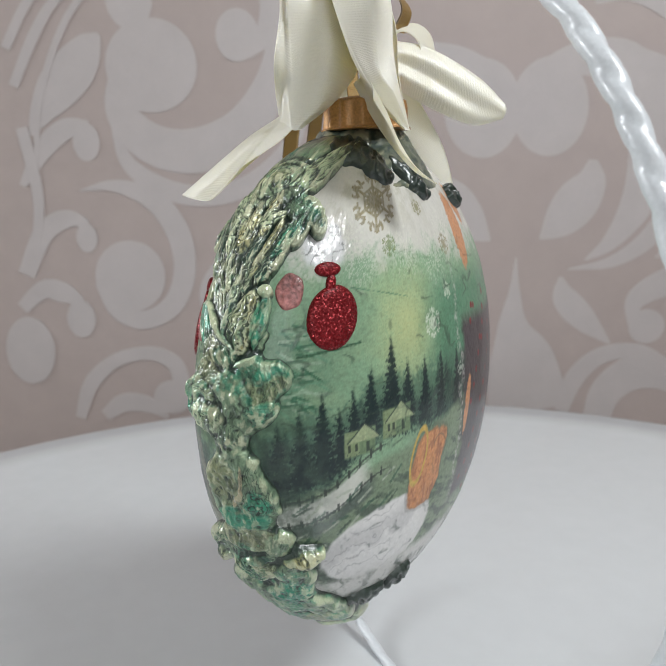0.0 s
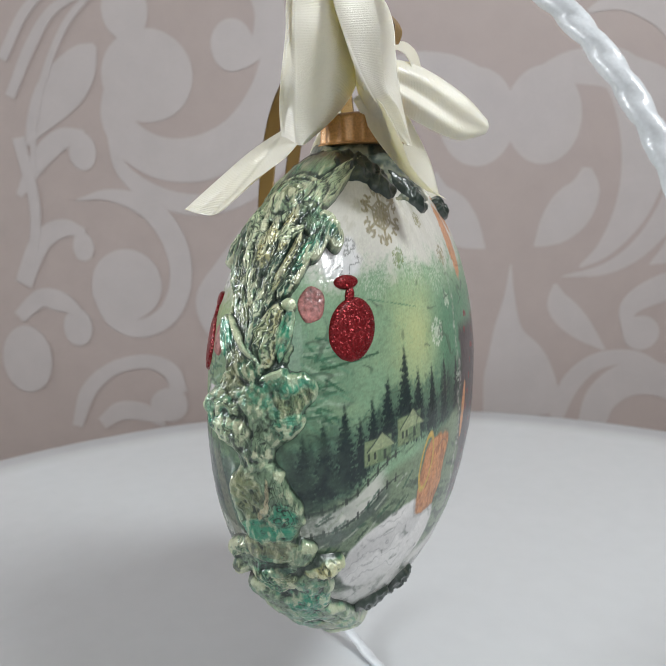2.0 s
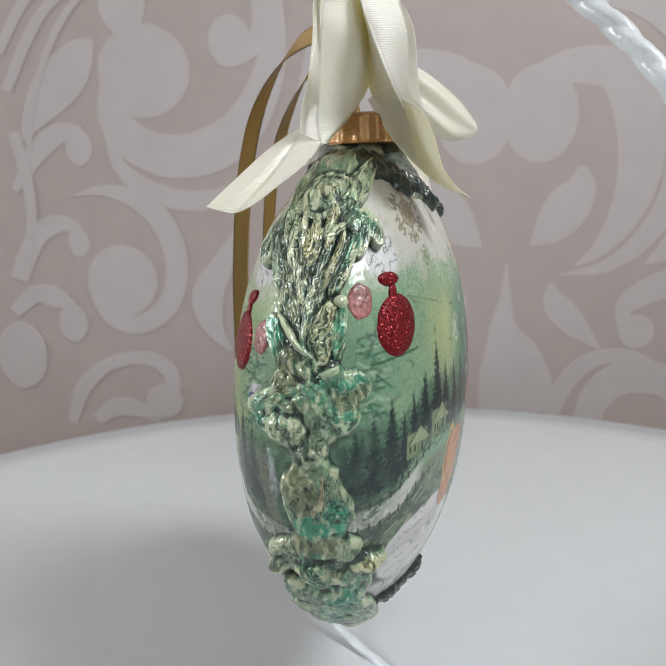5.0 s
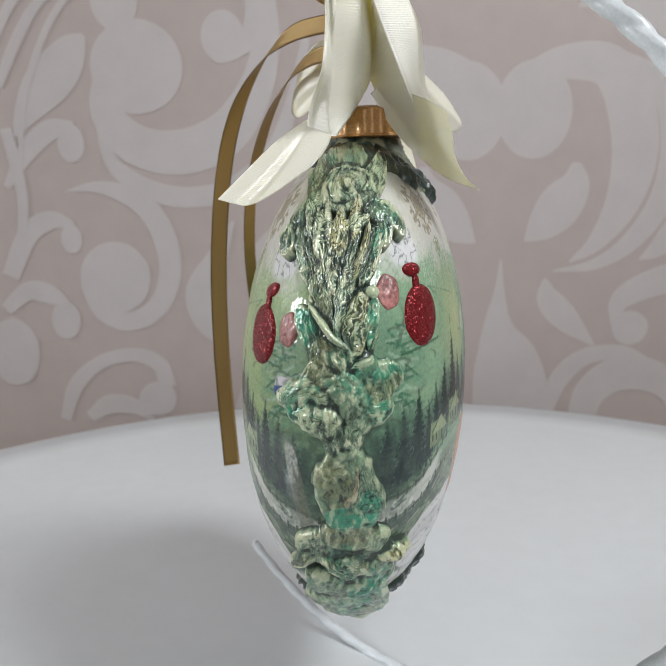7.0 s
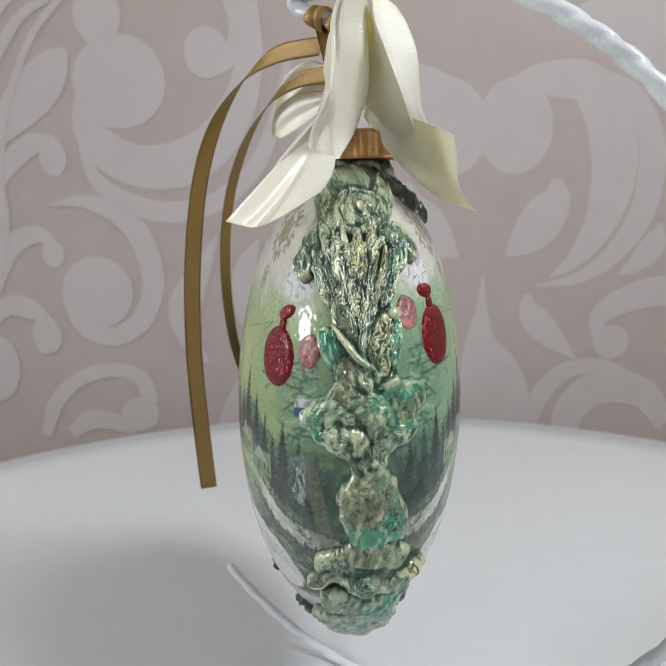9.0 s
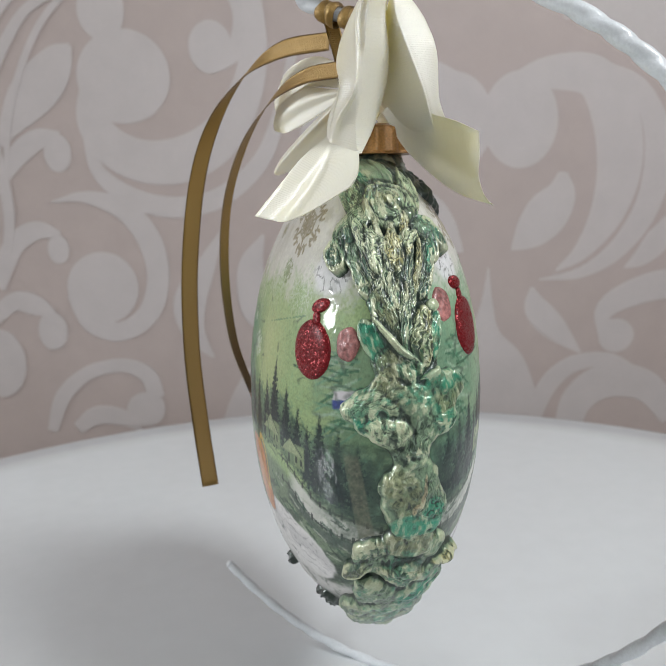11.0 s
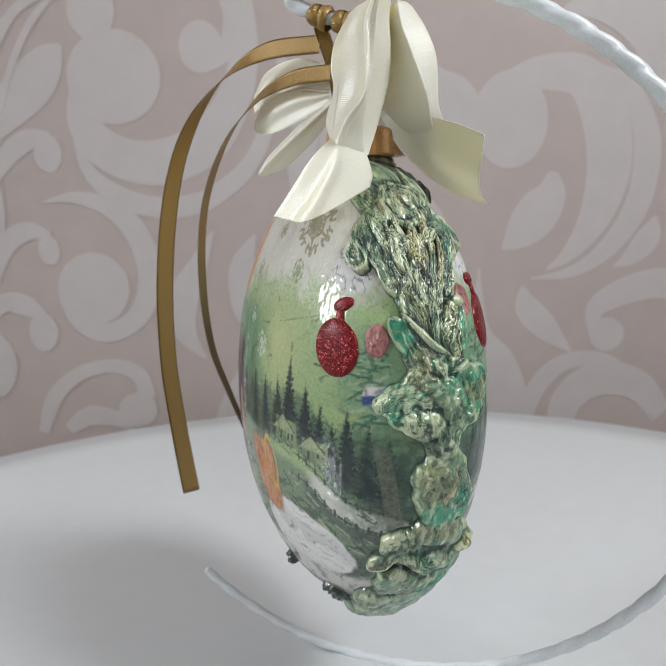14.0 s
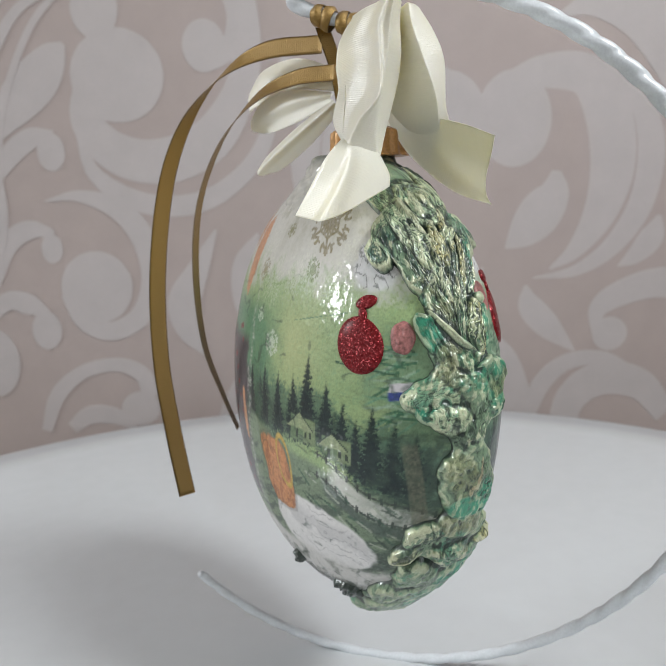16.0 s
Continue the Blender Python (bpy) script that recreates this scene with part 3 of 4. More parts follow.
        rgb[k] = over(rgb[k], dark, (0.95 if hw > 3.5 else 0.6) * step(0.5, -0.6, x - edge) * step(foot - 3, foot + 3, zk + 3 * fk) * step(-0.9, -0.15, speck[k] + 0.4))
    # two cottages under snow
    for d0, z0, w, h in ((43.5, -3.2, 5.0, 5.0), (55.5, -0.6, 5.6, 5.8)):
        x, y = at(d0) + 0.25 * wob, z - z0 + 0.25 * wob
        rgb = over(rgb, (0.17, 0.24, 0.14), step(0.4, -0.2, np.abs(x) - w * 0.9) * step(0.4, -0.2, np.abs(y) - h * 0.62))
        rgb = over(rgb, (0.23, 0.29, 0.165), (x < -0.5) * step(0.3, -0.2, np.abs(x) - w * 0.9) * step(0.3, -0.2, np.abs(y) - h * 0.6))
        gable = 0.4 + (w - np.abs(x - 1.2)) * 0.8
        rgb = over(rgb, (0.32, 0.37, 0.23), step(0.0, 0.4, y) * step(0.3, -0.2, y - gable))
        rgb = over(rgb, (0.25, 0.31, 0.19), 0.7 * (x > 1.6) * step(0.0, 0.4, y) * step(0.3, -0.2, y - gable) * step(-0.2, 0.3, fine))
        rgb = over(rgb, (0.03, 0.05, 0.045), 0.9 * step(0.35, 0.1, np.abs(y - gable)) * (np.abs(x - 1.2) < w))
        rgb = over(rgb, (0.03, 0.045, 0.04), 0.85 * (np.abs(np.abs(x + 2.3) - 0.95) < 0.42) * (np.abs(y + 1.1) < 0.9))
        rgb = over(rgb, (0.03, 0.045, 0.04), 0.8 * (np.abs(x - 2.2) < 0.5) * (np.abs(y + 1.3) < 1.3))
        rgb = over(rgb, dark, 0.8 * step(0.1, 0.5, fine + 0.3 * wob) * step(1.6, 0.4, np.abs(y + h * 0.6)) * (np.abs(x) < w))
    # snowy lane, its rails
    rgb = over(rgb, (0.20, 0.26, 0.175), step(-11, -14, z - 0.18 * (X * rho - 25) + 1.5 * wob))
    rgb = over(rgb, (0.06, 0.09, 0.07), 0.75 * step(0.05, 0.4, fractal(X * 0.6 + z, z, 0.3, 45, 5)) * step(-11, -14, z) * step(-45, -40, z))
    lane = z + 15.5 - 0.34 * (X * rho - 17) - 1.2 * np.sin(X * 0.22)
    rgb = over(rgb, (0.56, 0.57, 0.52), step(3.6, 2.2, np.abs(lane + 2.5)) * step(48, 42, a))
    rgb = over(rgb, (0.10, 0.13, 0.11), 0.9 * step(2.4, 1.0, np.abs(lane + 7.5 + wob)) * step(50, 45, a))
    for off in (1.3, -5.0):
        rail = np.abs(lane - off)
        rgb = over(rgb, (0.05, 0.06, 0.055), 0.8 * step(0.42, 0.15, rail + 0.25 * fine) * step(54, 50, a))
        rgb = over(rgb, (0.04, 0.05, 0.045), 0.85 * step(1.25, 0.9, rail + 0.3 * fine) * (np.abs((X * 0.30 + 0.06 * wob) % 1.0 - 0.5) < 0.11) * step(54, 50, a))
    for k in range(60):
        px, pz = 12 + 34 * ((k * 0.618) % 1), -14 - 30 * ((k * 0.414) % 1)
        i = np.where((np.abs(X * rho - px) < 6) & (np.abs(z - pz) < 6))
        d, t = near_line((X * rho)[i], z[i], px - 2.4, pz - 1.5 + math.sin(k), px + 2.6, pz + 1.2 - math.sin(k * 1.7))
        rgb[i] = over(rgb[i], ((0.03, 0.06, 0.045), (0.40, 0.44, 0.36), (0.05, 0.12, 0.08))[k % 3], 0.75 * step(0.5, 0.15, d + 0.3 * fine[i]) * step(1.0, 0.8, t))
    # darker grey-green low down beside the relief
    rgb = over(rgb, (0.06, 0.10, 0.075), 0.6 * step(38, 24, a + 5 * wob) * step(9, 2, z + 3 * wob) * step(-0.6, 0.3, fractal(X, z, 0.5, 71)))
    # white bird's plumage at the foot
    x, y = at(52), z + 34
    body = ((x - 0.25 * y) / 19) ** 2 + (y / 11.5) ** 2
    rgb = over(rgb, (0.05, 0.07, 0.055), 0.7 * step(1.45, 1.15, body + 0.3 * fine) * step(0, -6, y - 6) * step(56, 46, a))
    rgb = over(rgb, (0.66, 0.65, 0.64), step(1.15, 0.95, body + 0.12 * wob))
    flow = y * 0.62 - x * 0.34 + 2.6 * np.sin(x * 0.13 + 0.6) + 2.4 * wob
    quill = np.exp(-(np.sin(flow * 1.25) / 0.22) ** 2) * step(-0.7, 0.1, fractal(X, z, 0.2, 55) + 0.25)
    rgb = over(rgb, (0.28, 0.28, 0.285), 0.6 * quill * step(1.05, 0.75, body) * step(9, -4, x))
    rgb = over(rgb, (0.36, 0.355, 0.365), 0.35 * step(0.0, 0.7, 0.5 * wob + 0.7 * np.sin(flow * 0.45)) * step(1.1, 0.8, body))
    rgb = over(rgb, (0.58, 0.57, 0.55), step(-41, -46, z + 2 * wob) * step(-60, -56, z))
    rgb = over(rgb, (0.16, 0.18, 0.15), 0.6 * step(0.0, 0.5, wob) * step(-42, -47, z))
    rgb = over(rgb, (0.03, 0.045, 0.035), step(-53, -57, z + 2 * wob + 2 * fine))
    # copper lantern with its bail
    x, y = at(68.0) - 0.22 * (z + 18), z + 18
    lam = (np.abs(x / (7.8 + 0.08 * y)) ** 4 + np.abs(y / 11.0) ** 4) ** 0.25
    rgb = over(rgb, (0.52, 0.255, 0.12), step(1.03, 0.95, lam + 0.16 * wob))
    rgb = over(rgb, (0.26, 0.11, 0.06), 0.6 * step(0.0, 0.5, fractal(X * 1.6, z * 0.7, 0.5, 61)) * step(0.98, 0.9, lam + 0.16 * wob))
    rgb = over(rgb, (0.05, 0.04, 0.03), 0.3 * step(0.12, 0.04, np.abs(lam + 0.16 * wob - 1.02)))
    ring = np.abs(np.hypot((at(64) - 0.22 * (z + 13)) / 3.4, (z + 13.0) / 7.5) - 1)
    rgb = over(rgb, (0.50, 0.36, 0.10), step(0.16, 0.06, ring))
    # greyish violet field with berries, and copper strokes, on the flat face
    field = step(83, 87, a + 2 * wob) * step(30, 24, np.abs(z + 8)) * 1.0
    rgb = over(rgb, (0.07, 0.06, 0.068), field)
    rgb = over(rgb, (0.5, 0.48, 0.46), 0.5 * step(1.6, 0.2, np.abs((a - 83.5 - 2.5 * wob))) * step(40, 30, np.abs(z)) * step(-0.3, 0.3, fine))
    for k in range(34):
        bx, bz = 90 + 22 * ((k * 0.618) % 1), -38 + 62 * ((k * 0.414 + 0.13) % 1)
        rgb = over(rgb, (0.20, 0.015, 0.02), step(1.15, 0.8, np.hypot(at(bx), z - bz)))
    for d0, z0, w, h in ((97, 43, 4.6, 11), (88, -6, 1.8, 9), (108, 50, 3, 6)):
        rgb = over(rgb, (0.52, 0.27, 0.14), step(1.05, 0.9, 0.3 * fine + ((at(d0) - 0.2 * (z - z0)) / w) ** 2 + ((z - z0) / h) ** 2))
    # gold snow crystals
    for d0, z0, r, colour in ((51, 52, 7.6, (0.17, 0.13, 0.035)), (73, 50, 2.2, (0.17, 0.16, 0.04)), (55.5, 41.5, 2.7, (0.12, 0.17, 0.03)), (83, 40, 3.0, (0.2, 0.17, 0.06)),
                              (70.5, 21, 4.0, (0.66, 0.70, 0.60)), (79, 28, 2.4, (0.6, 0.66, 0.55)), (83, 6, 2, (0.5, 0.55, 0.48))):
        x, y = at(d0), z - z0
        rr, th = np.hypot(x, y) / r, np.arctan2(y, x)
        six = np.abs(((th / (np.pi / 3)) % 1) - 0.5) * np.pi / 3
        off = rr * np.sin(six)
        arm = step(0.07, 0.03, off) * (rr < 1)
        leaf = step(0.07, 0.03, np.abs(np.abs(off - 0.16) - 0.09 * np.sin(np.clip(rr, 0, 1) * 9) - 0.02)) * (rr < 0.95)
        hexa = step(0.06, 0.02, np.abs(rr * np.cos(np.pi / 6 - six) - 0.42)) + step(0.06, 0.02, np.abs(rr * np.cos(np.pi / 6 - six) - 0.72)) * (np.sin(th * 18) > -0.3)
        rgb = over(rgb, colour, (0.62 + 0.3 * fine) * np.clip(arm + leaf + hexa, 0, 1))
    # crackled silver glitter and a highlight painted in by the baubles, and a shiny tricolour scrap on one face
    silver_glint = step(1.1, 0.7, np.hypot(at(31) / 6.0, (z - 42) / 5.0) + 0.4 * wob)
    rgb = over(rgb, (0.66, 0.66, 0.68), 0.8 * silver_glint)
    rgb = over(rgb, (0.12, 0.13, 0.12), 0.7 * silver_glint * step(0.16, 0.05, np.abs(fractal(X, z, 0.5, 31))))
    if left.any():
        x, y = at(23.5), z - 14.5
        scrap = left * step(3.4, 2.4, np.abs(x) + 1.2 * wob)
        for y0, colour in ((1.6, (0.60, 0.58, 0.6)), (-0.6, (0.07, 0.10, 0.32))):
            rgb = over(rgb, colour, 1.0 * scrap * step(1.2, 0.9, np.abs(y - y0 + 0.12 * x)))
        rgb = over(rgb, (0.17, 0.18, 0.125), (0.6 + 0.3 * fine) * left * step(2.3, 1.6, np.abs(at(17) - 0.2 * (z + 10))) * step(17, 15, np.abs(z + 14)))
    # dark brush marks and creases all over the paper
    rgb = over(rgb, (0.05, 0.08, 0.06), 0.55 * step(0.07, 0.02, np.abs(fractal(X * 0.6, z, 0.13, 93, 3))) * step(46, 30, z) * step(-0.2, 0.3, wob))
    # paper fibre
    rgb = 0.5 * (rgb / 0.5) ** 1.15
    calm = (1 - 0.8 * step(0.25, 0.5, rgb.mean(-1)))[..., None]
    return np.clip(rgb * (1 + 0.26 * calm * fine[..., None] + 0.12 * calm * grain(X, z, 4.0, 77)[..., None] + 0.08 * calm * grain(X * 0.3, z, 3.0, 78)[..., None]), 0.004, 0.95)


def colour_layer(me, rgb):
    col = me.color_attributes.new("print", "FLOAT_COLOR", "POINT")
    col.data.foreach_set("color", np.concatenate([rgb.reshape(-1, 3), np.ones((rgb.size // 3, 1))], 1).astype(np.float32).ravel())


# the body: its front is finer than its back
fine_part = np.linspace(-118, 118, 881)
deg = np.r_[fine_part, np.linspace(118, 242, 90)[1:-1]]
deg = np.where(deg > 180, deg - 360, deg)
up = np.sin(np.linspace(-np.pi / 2 * 0.985, np.pi / 2 * 0.985, 580)) * H
DG, ZG = np.meshgrid(deg, up, indexing="ij")
dents = 0.00016 * fractal(girth(DG), ZG * 1000, 0.16, 5) + 0.00005 * fractal(girth(DG), ZG * 1000, 0.9, 6)
me = mesh_of("body", shell(np.radians(DG), ZG, dents), grid_faces(len(deg), len(up), True), PRINT)
colour_layer(me, painted(DG, ZG * 1000))
body = placed("body", me, ornament, "glossy paper print of firs, cottages and snow")

# ---- gilded relief down the front edge ----
ss = np.linspace(-26, 30, 600)
zz = np.linspace(-68.0, 71, 1120)
SG, ZM = np.meshgrid(ss, zz, indexing="ij")
rim = np.sqrt(np.maximum(1 - np.abs(ZM / 68.6) ** 2.1, 0.02))
warp = fractal(SG, ZM, 0.14, 41), fractal(SG, ZM, 0.14, 43)
low = step(26, 14, ZM)              # below the long strands the leaves melt into one another
warp_s, warp_z = SG + (0.7 + 2.2 * low) * warp[0], ZM + (0.7 + 2.2 * low) * warp[1]
tone = fractal(SG, ZM, 0.12, 81)
tone2 = fractal(SG, ZM, 0.7, 83)
fu, fv = SG + 2.2 * fractal(SG, ZM, 0.10, 111), ZM + 2.2 * fractal(SG, ZM, 0.10, 113)
tone3 = fractal(fu * 1.5, fv * 0.7, 0.7, 121)
wrinkle = 1 - 2.2 * np.abs(fractal(fu * 1.4, fv * 0.7, 0.5, 115, 4))
SAGE, OLIVE, EMERALD, PALE, PINE, BEIGE, GILT = (0.19, 0.29, 0.18), (0.20, 0.225, 0.115), (0.015, 0.24, 0.14), (0.42, 0.52, 0.33), (0.025, 0.085, 0.062), (0.45, 0.38, 0.24), (0.42, 0.38, 0.16)
height = np.zeros_like(SG)
rgb = np.ones(SG.shape + (3,)) * np.array(SAGE)
busy = np.zeros_like(SG)           # where the surface is scribbled over with brush and foil
strand = np.zeros_like(SG)         # fine ridges that run along each leaf


def petal(s0, z0, w, h, rise, turn=0.0, colour=SAGE, rim_up=0.3, vein=0.0, scrawl=0.6, hollow=0.0, pitch=0.78):
    """One leaf of the relief, laid over those before it: half width and height, rise (mm), turn (degrees)."""
    r = max(w, h) * 1.35 + 2
    box_i, box_j = np.searchsorted(ss, (s0 - r, s0 + r)), np.searchsorted(zz, (z0 - r, z0 + r))
    k = (slice(*box_i), slice(*box_j))
    t = radians(turn)
    x, y = warp_s[k] - s0, warp_z[k] - z0
    x, y = x * math.cos(t) + y * math.sin(t), -x * math.sin(t) + y * math.cos(t)
    q = np.sqrt((x / w) ** 2 + (y / h) ** 2) + 0.06 * tone2[k]
    inside = step(1.08, 0.84, q)
    top = rise * (0.55 + 0.40 * np.sqrt(np.maximum(1 - q ** 2, 0))) - hollow * rise * step(0.95, 0.3, q)
    top += 0.7 * rim_up * np.exp(-((q - 0.84) / 0.12) ** 2) + vein * np.exp(-(x / (0.16 * w)) ** 2)
    old = height[k]
    height[k] = np.where(inside > 0, np.maximum(old, old * (1 - inside) + np.maximum(top, old * 0.8 + 0.25) * inside), old)
    cross, run = (x, y) if h >= 0.8 * w else (y, x)
    ph = (cross + 0.85 * tone2[k] + 2.4 * tone[k] + 0.25 * cross * run / max(w, h)) * 2 * math.pi / pitch
    lines = np.cos(ph) + 0.55 * np.cos(ph * 1.73 + 0.4 * run + z0)
    strand[k] = strand[k] * (1 - inside) + (1.0 if h > 2.2 * w else 0.45) * scrawl * lines * inside
    # corner shade round each leaf's foot, put into the colour
    skirt_shade = np.exp(-((q - 1.08) / 0.07) ** 2)
    rgb[k] = over(rgb[k], (0.012, 0.024, 0.018), (0.95 - 0.5 * low[k]) * skirt_shade * step(-0.6, 0.0, tone2[k] + 0.1))
    rgb[k] = over(rgb[k], colour, 0.85 * inside * step(-0.75, 0.15, tone2[k] + 0.15))
    rgb[k] = over(rgb[k], PALE, (0.5 * np.exp(-((q - 0.88) / 0.08) ** 2) * min(1, rim_up * 1.4) + 0.5 * (vein > 0) * np.exp(-(x / (0.13 * w)) ** 2) * inside) * step(-0.5, 0.3, tone3[k]))
    busy[k] = busy[k] * (1 - inside) + scrawl * inside


# ground of the relief
for s0, z0, w, h in ((-1, 62, 8, 11), (-3, 47, 13, 6), (-2, 36, 8, 12), (-1, 22, 9, 8), (-2, 10, 13, 7), (0, 2, 6, 7), (1.4, -12, 7.5, 13), (0, -30, 13, 6), (0, -44, 10.5, 8), (0, -56, 12, 9), (0, -65, 11, 5)):
    petal(s0, z0, w, h, 1.5, 0, SAGE, 0.1)
# hood and blossom
petal(-1, 67, 6, 6, 2.2, 0, SAGE, 0.2), petal(-9.5, 55.5, 2.8, 7, 2.4, 32, SAGE), petal(-6.4, 58.5, 3.6, 9, 2.6, 24, PALE, 0.4), petal(5.8, 58, 3.2, 9, 2.6, -20, PALE, 0.5), petal(-1.5, 63, 5, 5, 2.9, 10, SAGE, 0.3)
petal(-5.5, 63, 1.6, 4, 2.8, 24, EMERALD, 0.2), petal(-0.7, 54.7, 6.4, 5.8, 3.8, 0, PALE, 0.5, 0, 1), petal(-1.2, 55.0, 4.2, 3.6, 4.1, 25, SAGE, 0.6, 0, 1), petal(-0.4, 55.2, 2.4, 2.0, 4.4, -20, OLIVE, 0.5, 0, 1)
# shoulders
petal(-11.4, 50.2, 3.0, 7.4, 2.7, -56, SAGE, 0.4), petal(-11.0, 45.0, 3.6, 4.6, 2.8, 10, PINE, 0.2, 0, 0.9), petal(-16.6, 43.6, 3.5, 3.8, 3.0, 0, SAGE, 0.5, 0, 1), petal(-16.6, 43.6, 1.9, 2.0, 3.4, 0, PINE, 0.4, 0, 1)
petal(8.0, 49.0, 3.0, 6.4, 2.7, 62, SAGE, 0.4, 0, 0.9), petal(12.0, 46.6, 1.8, 3.6, 2.9, 48, PINE, 0.3), petal(8.6, 44.6, 2.0, 3.4, 2.6, -20, PINE, 0.2, 0, 0.8)
# long locks that run together downwards
petal(-8.4, 40.4, 4.0, 6.4, 2.9, 14, SAGE, 0.2, 0, 1), petal(4.8, 40.6, 2.6, 7.0, 2.7, -14, PINE, 0.2, 0.3, 1), petal(6.6, 43.6, 1.6, 4.4, 3.0, -24, EMERALD, 0.2, 0.2, 0.8)
for k in range(34):
    row = k // 9
    u = (k % 9) / 8 * 2 - 1 + 0.12 * math.sin(k * 2.7)
    s0 = -2.4 + u * (3.4 + 0.9 * row) + 0.4 * math.sin(k * 1.9)
    z0 = 34.5 + 3.6 * row + 1.4 * math.cos(k * 2.3) + 1.6 * abs(u)
    petal(s0, z0, 1.25 + 0.35 * math.sin(k * 3.1), 5.6 + 1.2 * math.sin(k * 1.3), 2.9 + 0.34 * row - 0.5 * abs(u), -13 * u + 6 * math.sin(k * 1.7),
          (SAGE, PALE, OLIVE, SAGE, PINE, GILT, PALE)[k % 7], 0.15, 0.25, 0.9, 0.0, 0.62)
petal(-5.0, 47.0, 1.6, 3.6, 3.6, 62, PALE, 0.2, 0.2, 1), petal(1.4, 47.0, 1.6, 3.6, 3.6, -62, PALE, 0.2, 0.2, 1), petal(-1.8, 44.6, 1.8, 4.8, 3.8, 4, GILT, 0.1, 0, 1)
# two long panels under them, a gilded leaf and the crossing hem
petal(-5.4, 28.6, 3.0, 7.6, 2.9, 8, OLIVE, 0.5, 0, 0.5, 0.2), petal(-1.4, 29, 1.3, 8.0, 3.4, -5, SAGE, 0.2, 0.3, 0.9), petal(1.8, 25.6, 2.9, 8.2, 3.6, -10, GILT, 0.4, 0.2, 1)
petal(-8.6, 25.4, 2.9, 6.0, 2.6, 28, EMERALD, 0.3, 0, 0.4), petal(5.2, 27, 1.5, 6.2, 2.8, -4, EMERALD, 0.4, 0, 0.3), petal(5.2, 33, 1.6, 1.4, 3.2, 0, PALE, 0.2, 0, 0.4), petal(-3.4, 20.6, 4.6, 4.2, 2.8, 30, OLIVE, 0.3)
petal(-3.6, 24.6, 0.85, 7.6, 3.9, 38, PALE, 0.0, 0.2, 0.5), petal(3.6, 18.2, 0.8, 3.2, 3.9, -62, PALE, 0.0, 0.2, 0.4)
# cups and drapes
petal(-3.9, 15.2, 4.2, 4.8, 2.8, 10, OLIVE, 0.5, 0, 0.8, 0.2), petal(0.8, 11.4, 3.6, 4.6, 2.9, 0, SAGE, 0.3), petal(6.9, 14.6, 5.0, 5.4, 3.0, 0, EMERALD, 0.9, 0, 0.4), petal(7.2, 13.2, 3.4, 3.2, 3.0, 10, OLIVE, 0.5, 0, 0.8, 0.25), petal(7.2, 8.8, 4.6, 2.8, 3.2, 12, EMERALD, 0.3, 0, 0.8)
petal(-13.4, 9.2, 2.6, 2.6, 2.8, 0, SAGE, 0.4), petal(-8.8, 10.6, 2.8, 5.6, 3.1, -80, PALE, 0.4, 0, 0.9), petal(-9.4, 6.2, 3.0, 2.4, 2.8, 0, EMERALD, 0.3), petal(-5.4, 5.0, 4.2, 3.8, 3.1, 20, PALE, 0.3, 0, 1), petal(2.6, 6.0, 4.0, 3.4, 2.8, 0, SAGE, 0.3), petal(0.4, 1.4, 4.0, 3.8, 3.0, 0, SAGE, 0.3, 0, 1)
# bell with its hollow, stem and emerald pool
petal(1.4, -11, 7.6, 11.2, 2.7, 0, SAGE, 0.9, 0, 0.4), petal(-2.0, -9, 3.0, 6.6, 2.8, 14, OLIVE, 0.4, 0, 0.5, 0.2), petal(5.2, -9, 2.5, 7.0, 2.9, -12, SAGE, 0.4, 0, 0.5), petal(4.6, -13.5, 1.6, 4.2, 3.0, -8, EMERALD, 0.2, 0, 0.5), petal(1.0, -17.7, 5.8, 3.4, 3.0, 0, EMERALD, 0.3, 0, 0.4), petal(1.8, -9.5, 0.9, 5.4, 3.7, -3, BEIGE, 0.1, 0, 0.3)
# foot: buds, bands, facets
petal(0.6, -23.8, 6.4, 3.4, 2.9, 0, OLIVE, 0.3), petal(-8.6, -27, 4.6, 3.0, 3.0, 25, SAGE, 0.4, 0, 1), petal(7.4, -25, 3.4, 3.0, 2.8, 0, SAGE, 0.3), petal(0.6, -32.6, 5.2, 4.0, 3.6, 0, OLIVE, 0.6, 0, 1), petal(2.4, -29.4, 3.6, 0.9, 3.2, 8, PINE, 0.0, 0, 0.2, 0.4), petal(-10.2, -33.8, 4.2, 3.4, 3.6, 30, OLIVE, 0.6, 0, 1), petal(-10.6, -31.4, 2.8, 0.9, 3.4, 35, PINE, 0.0, 0, 0.2, 0.4)
petal(12.2, -30.2, 4.6, 2.2, 4.0, 18, GILT, 0.4, 0.3, 0.9), petal(7.4, -36, 5.4, 3.6, 3.2, 15, SAGE, 0.4), petal(-4.8, -41.5, 6.0, 4.4, 3.1, -10, SAGE, 0.5), petal(4.8, -42.5, 6.0, 4.4, 3.2, 14, EMERALD, 0.5), petal(0, -49, 5.4, 5, 3.4, 0, PALE, 0.4, 0, 0.4)
petal(-6.6, -51, 5.4, 5, 3.3, 20, SAGE, 0.5), petal(7.4, -51, 5.4, 5, 3.4, -20, SAGE, 0.5), petal(-2, -57.5, 6.4, 5, 4.4, 10, SAGE, 0.5, 0, 0.4), petal(6, -58, 5.6, 5, 4.6, -10, OLIVE, 0.4, 0, 0.4), petal(-3, -63.5, 5, 4.4, 5.8, 20, SAGE, 0.4), petal(3.5, -65, 5.4, 4.6, 6.6, -10, PALE, 0.4)

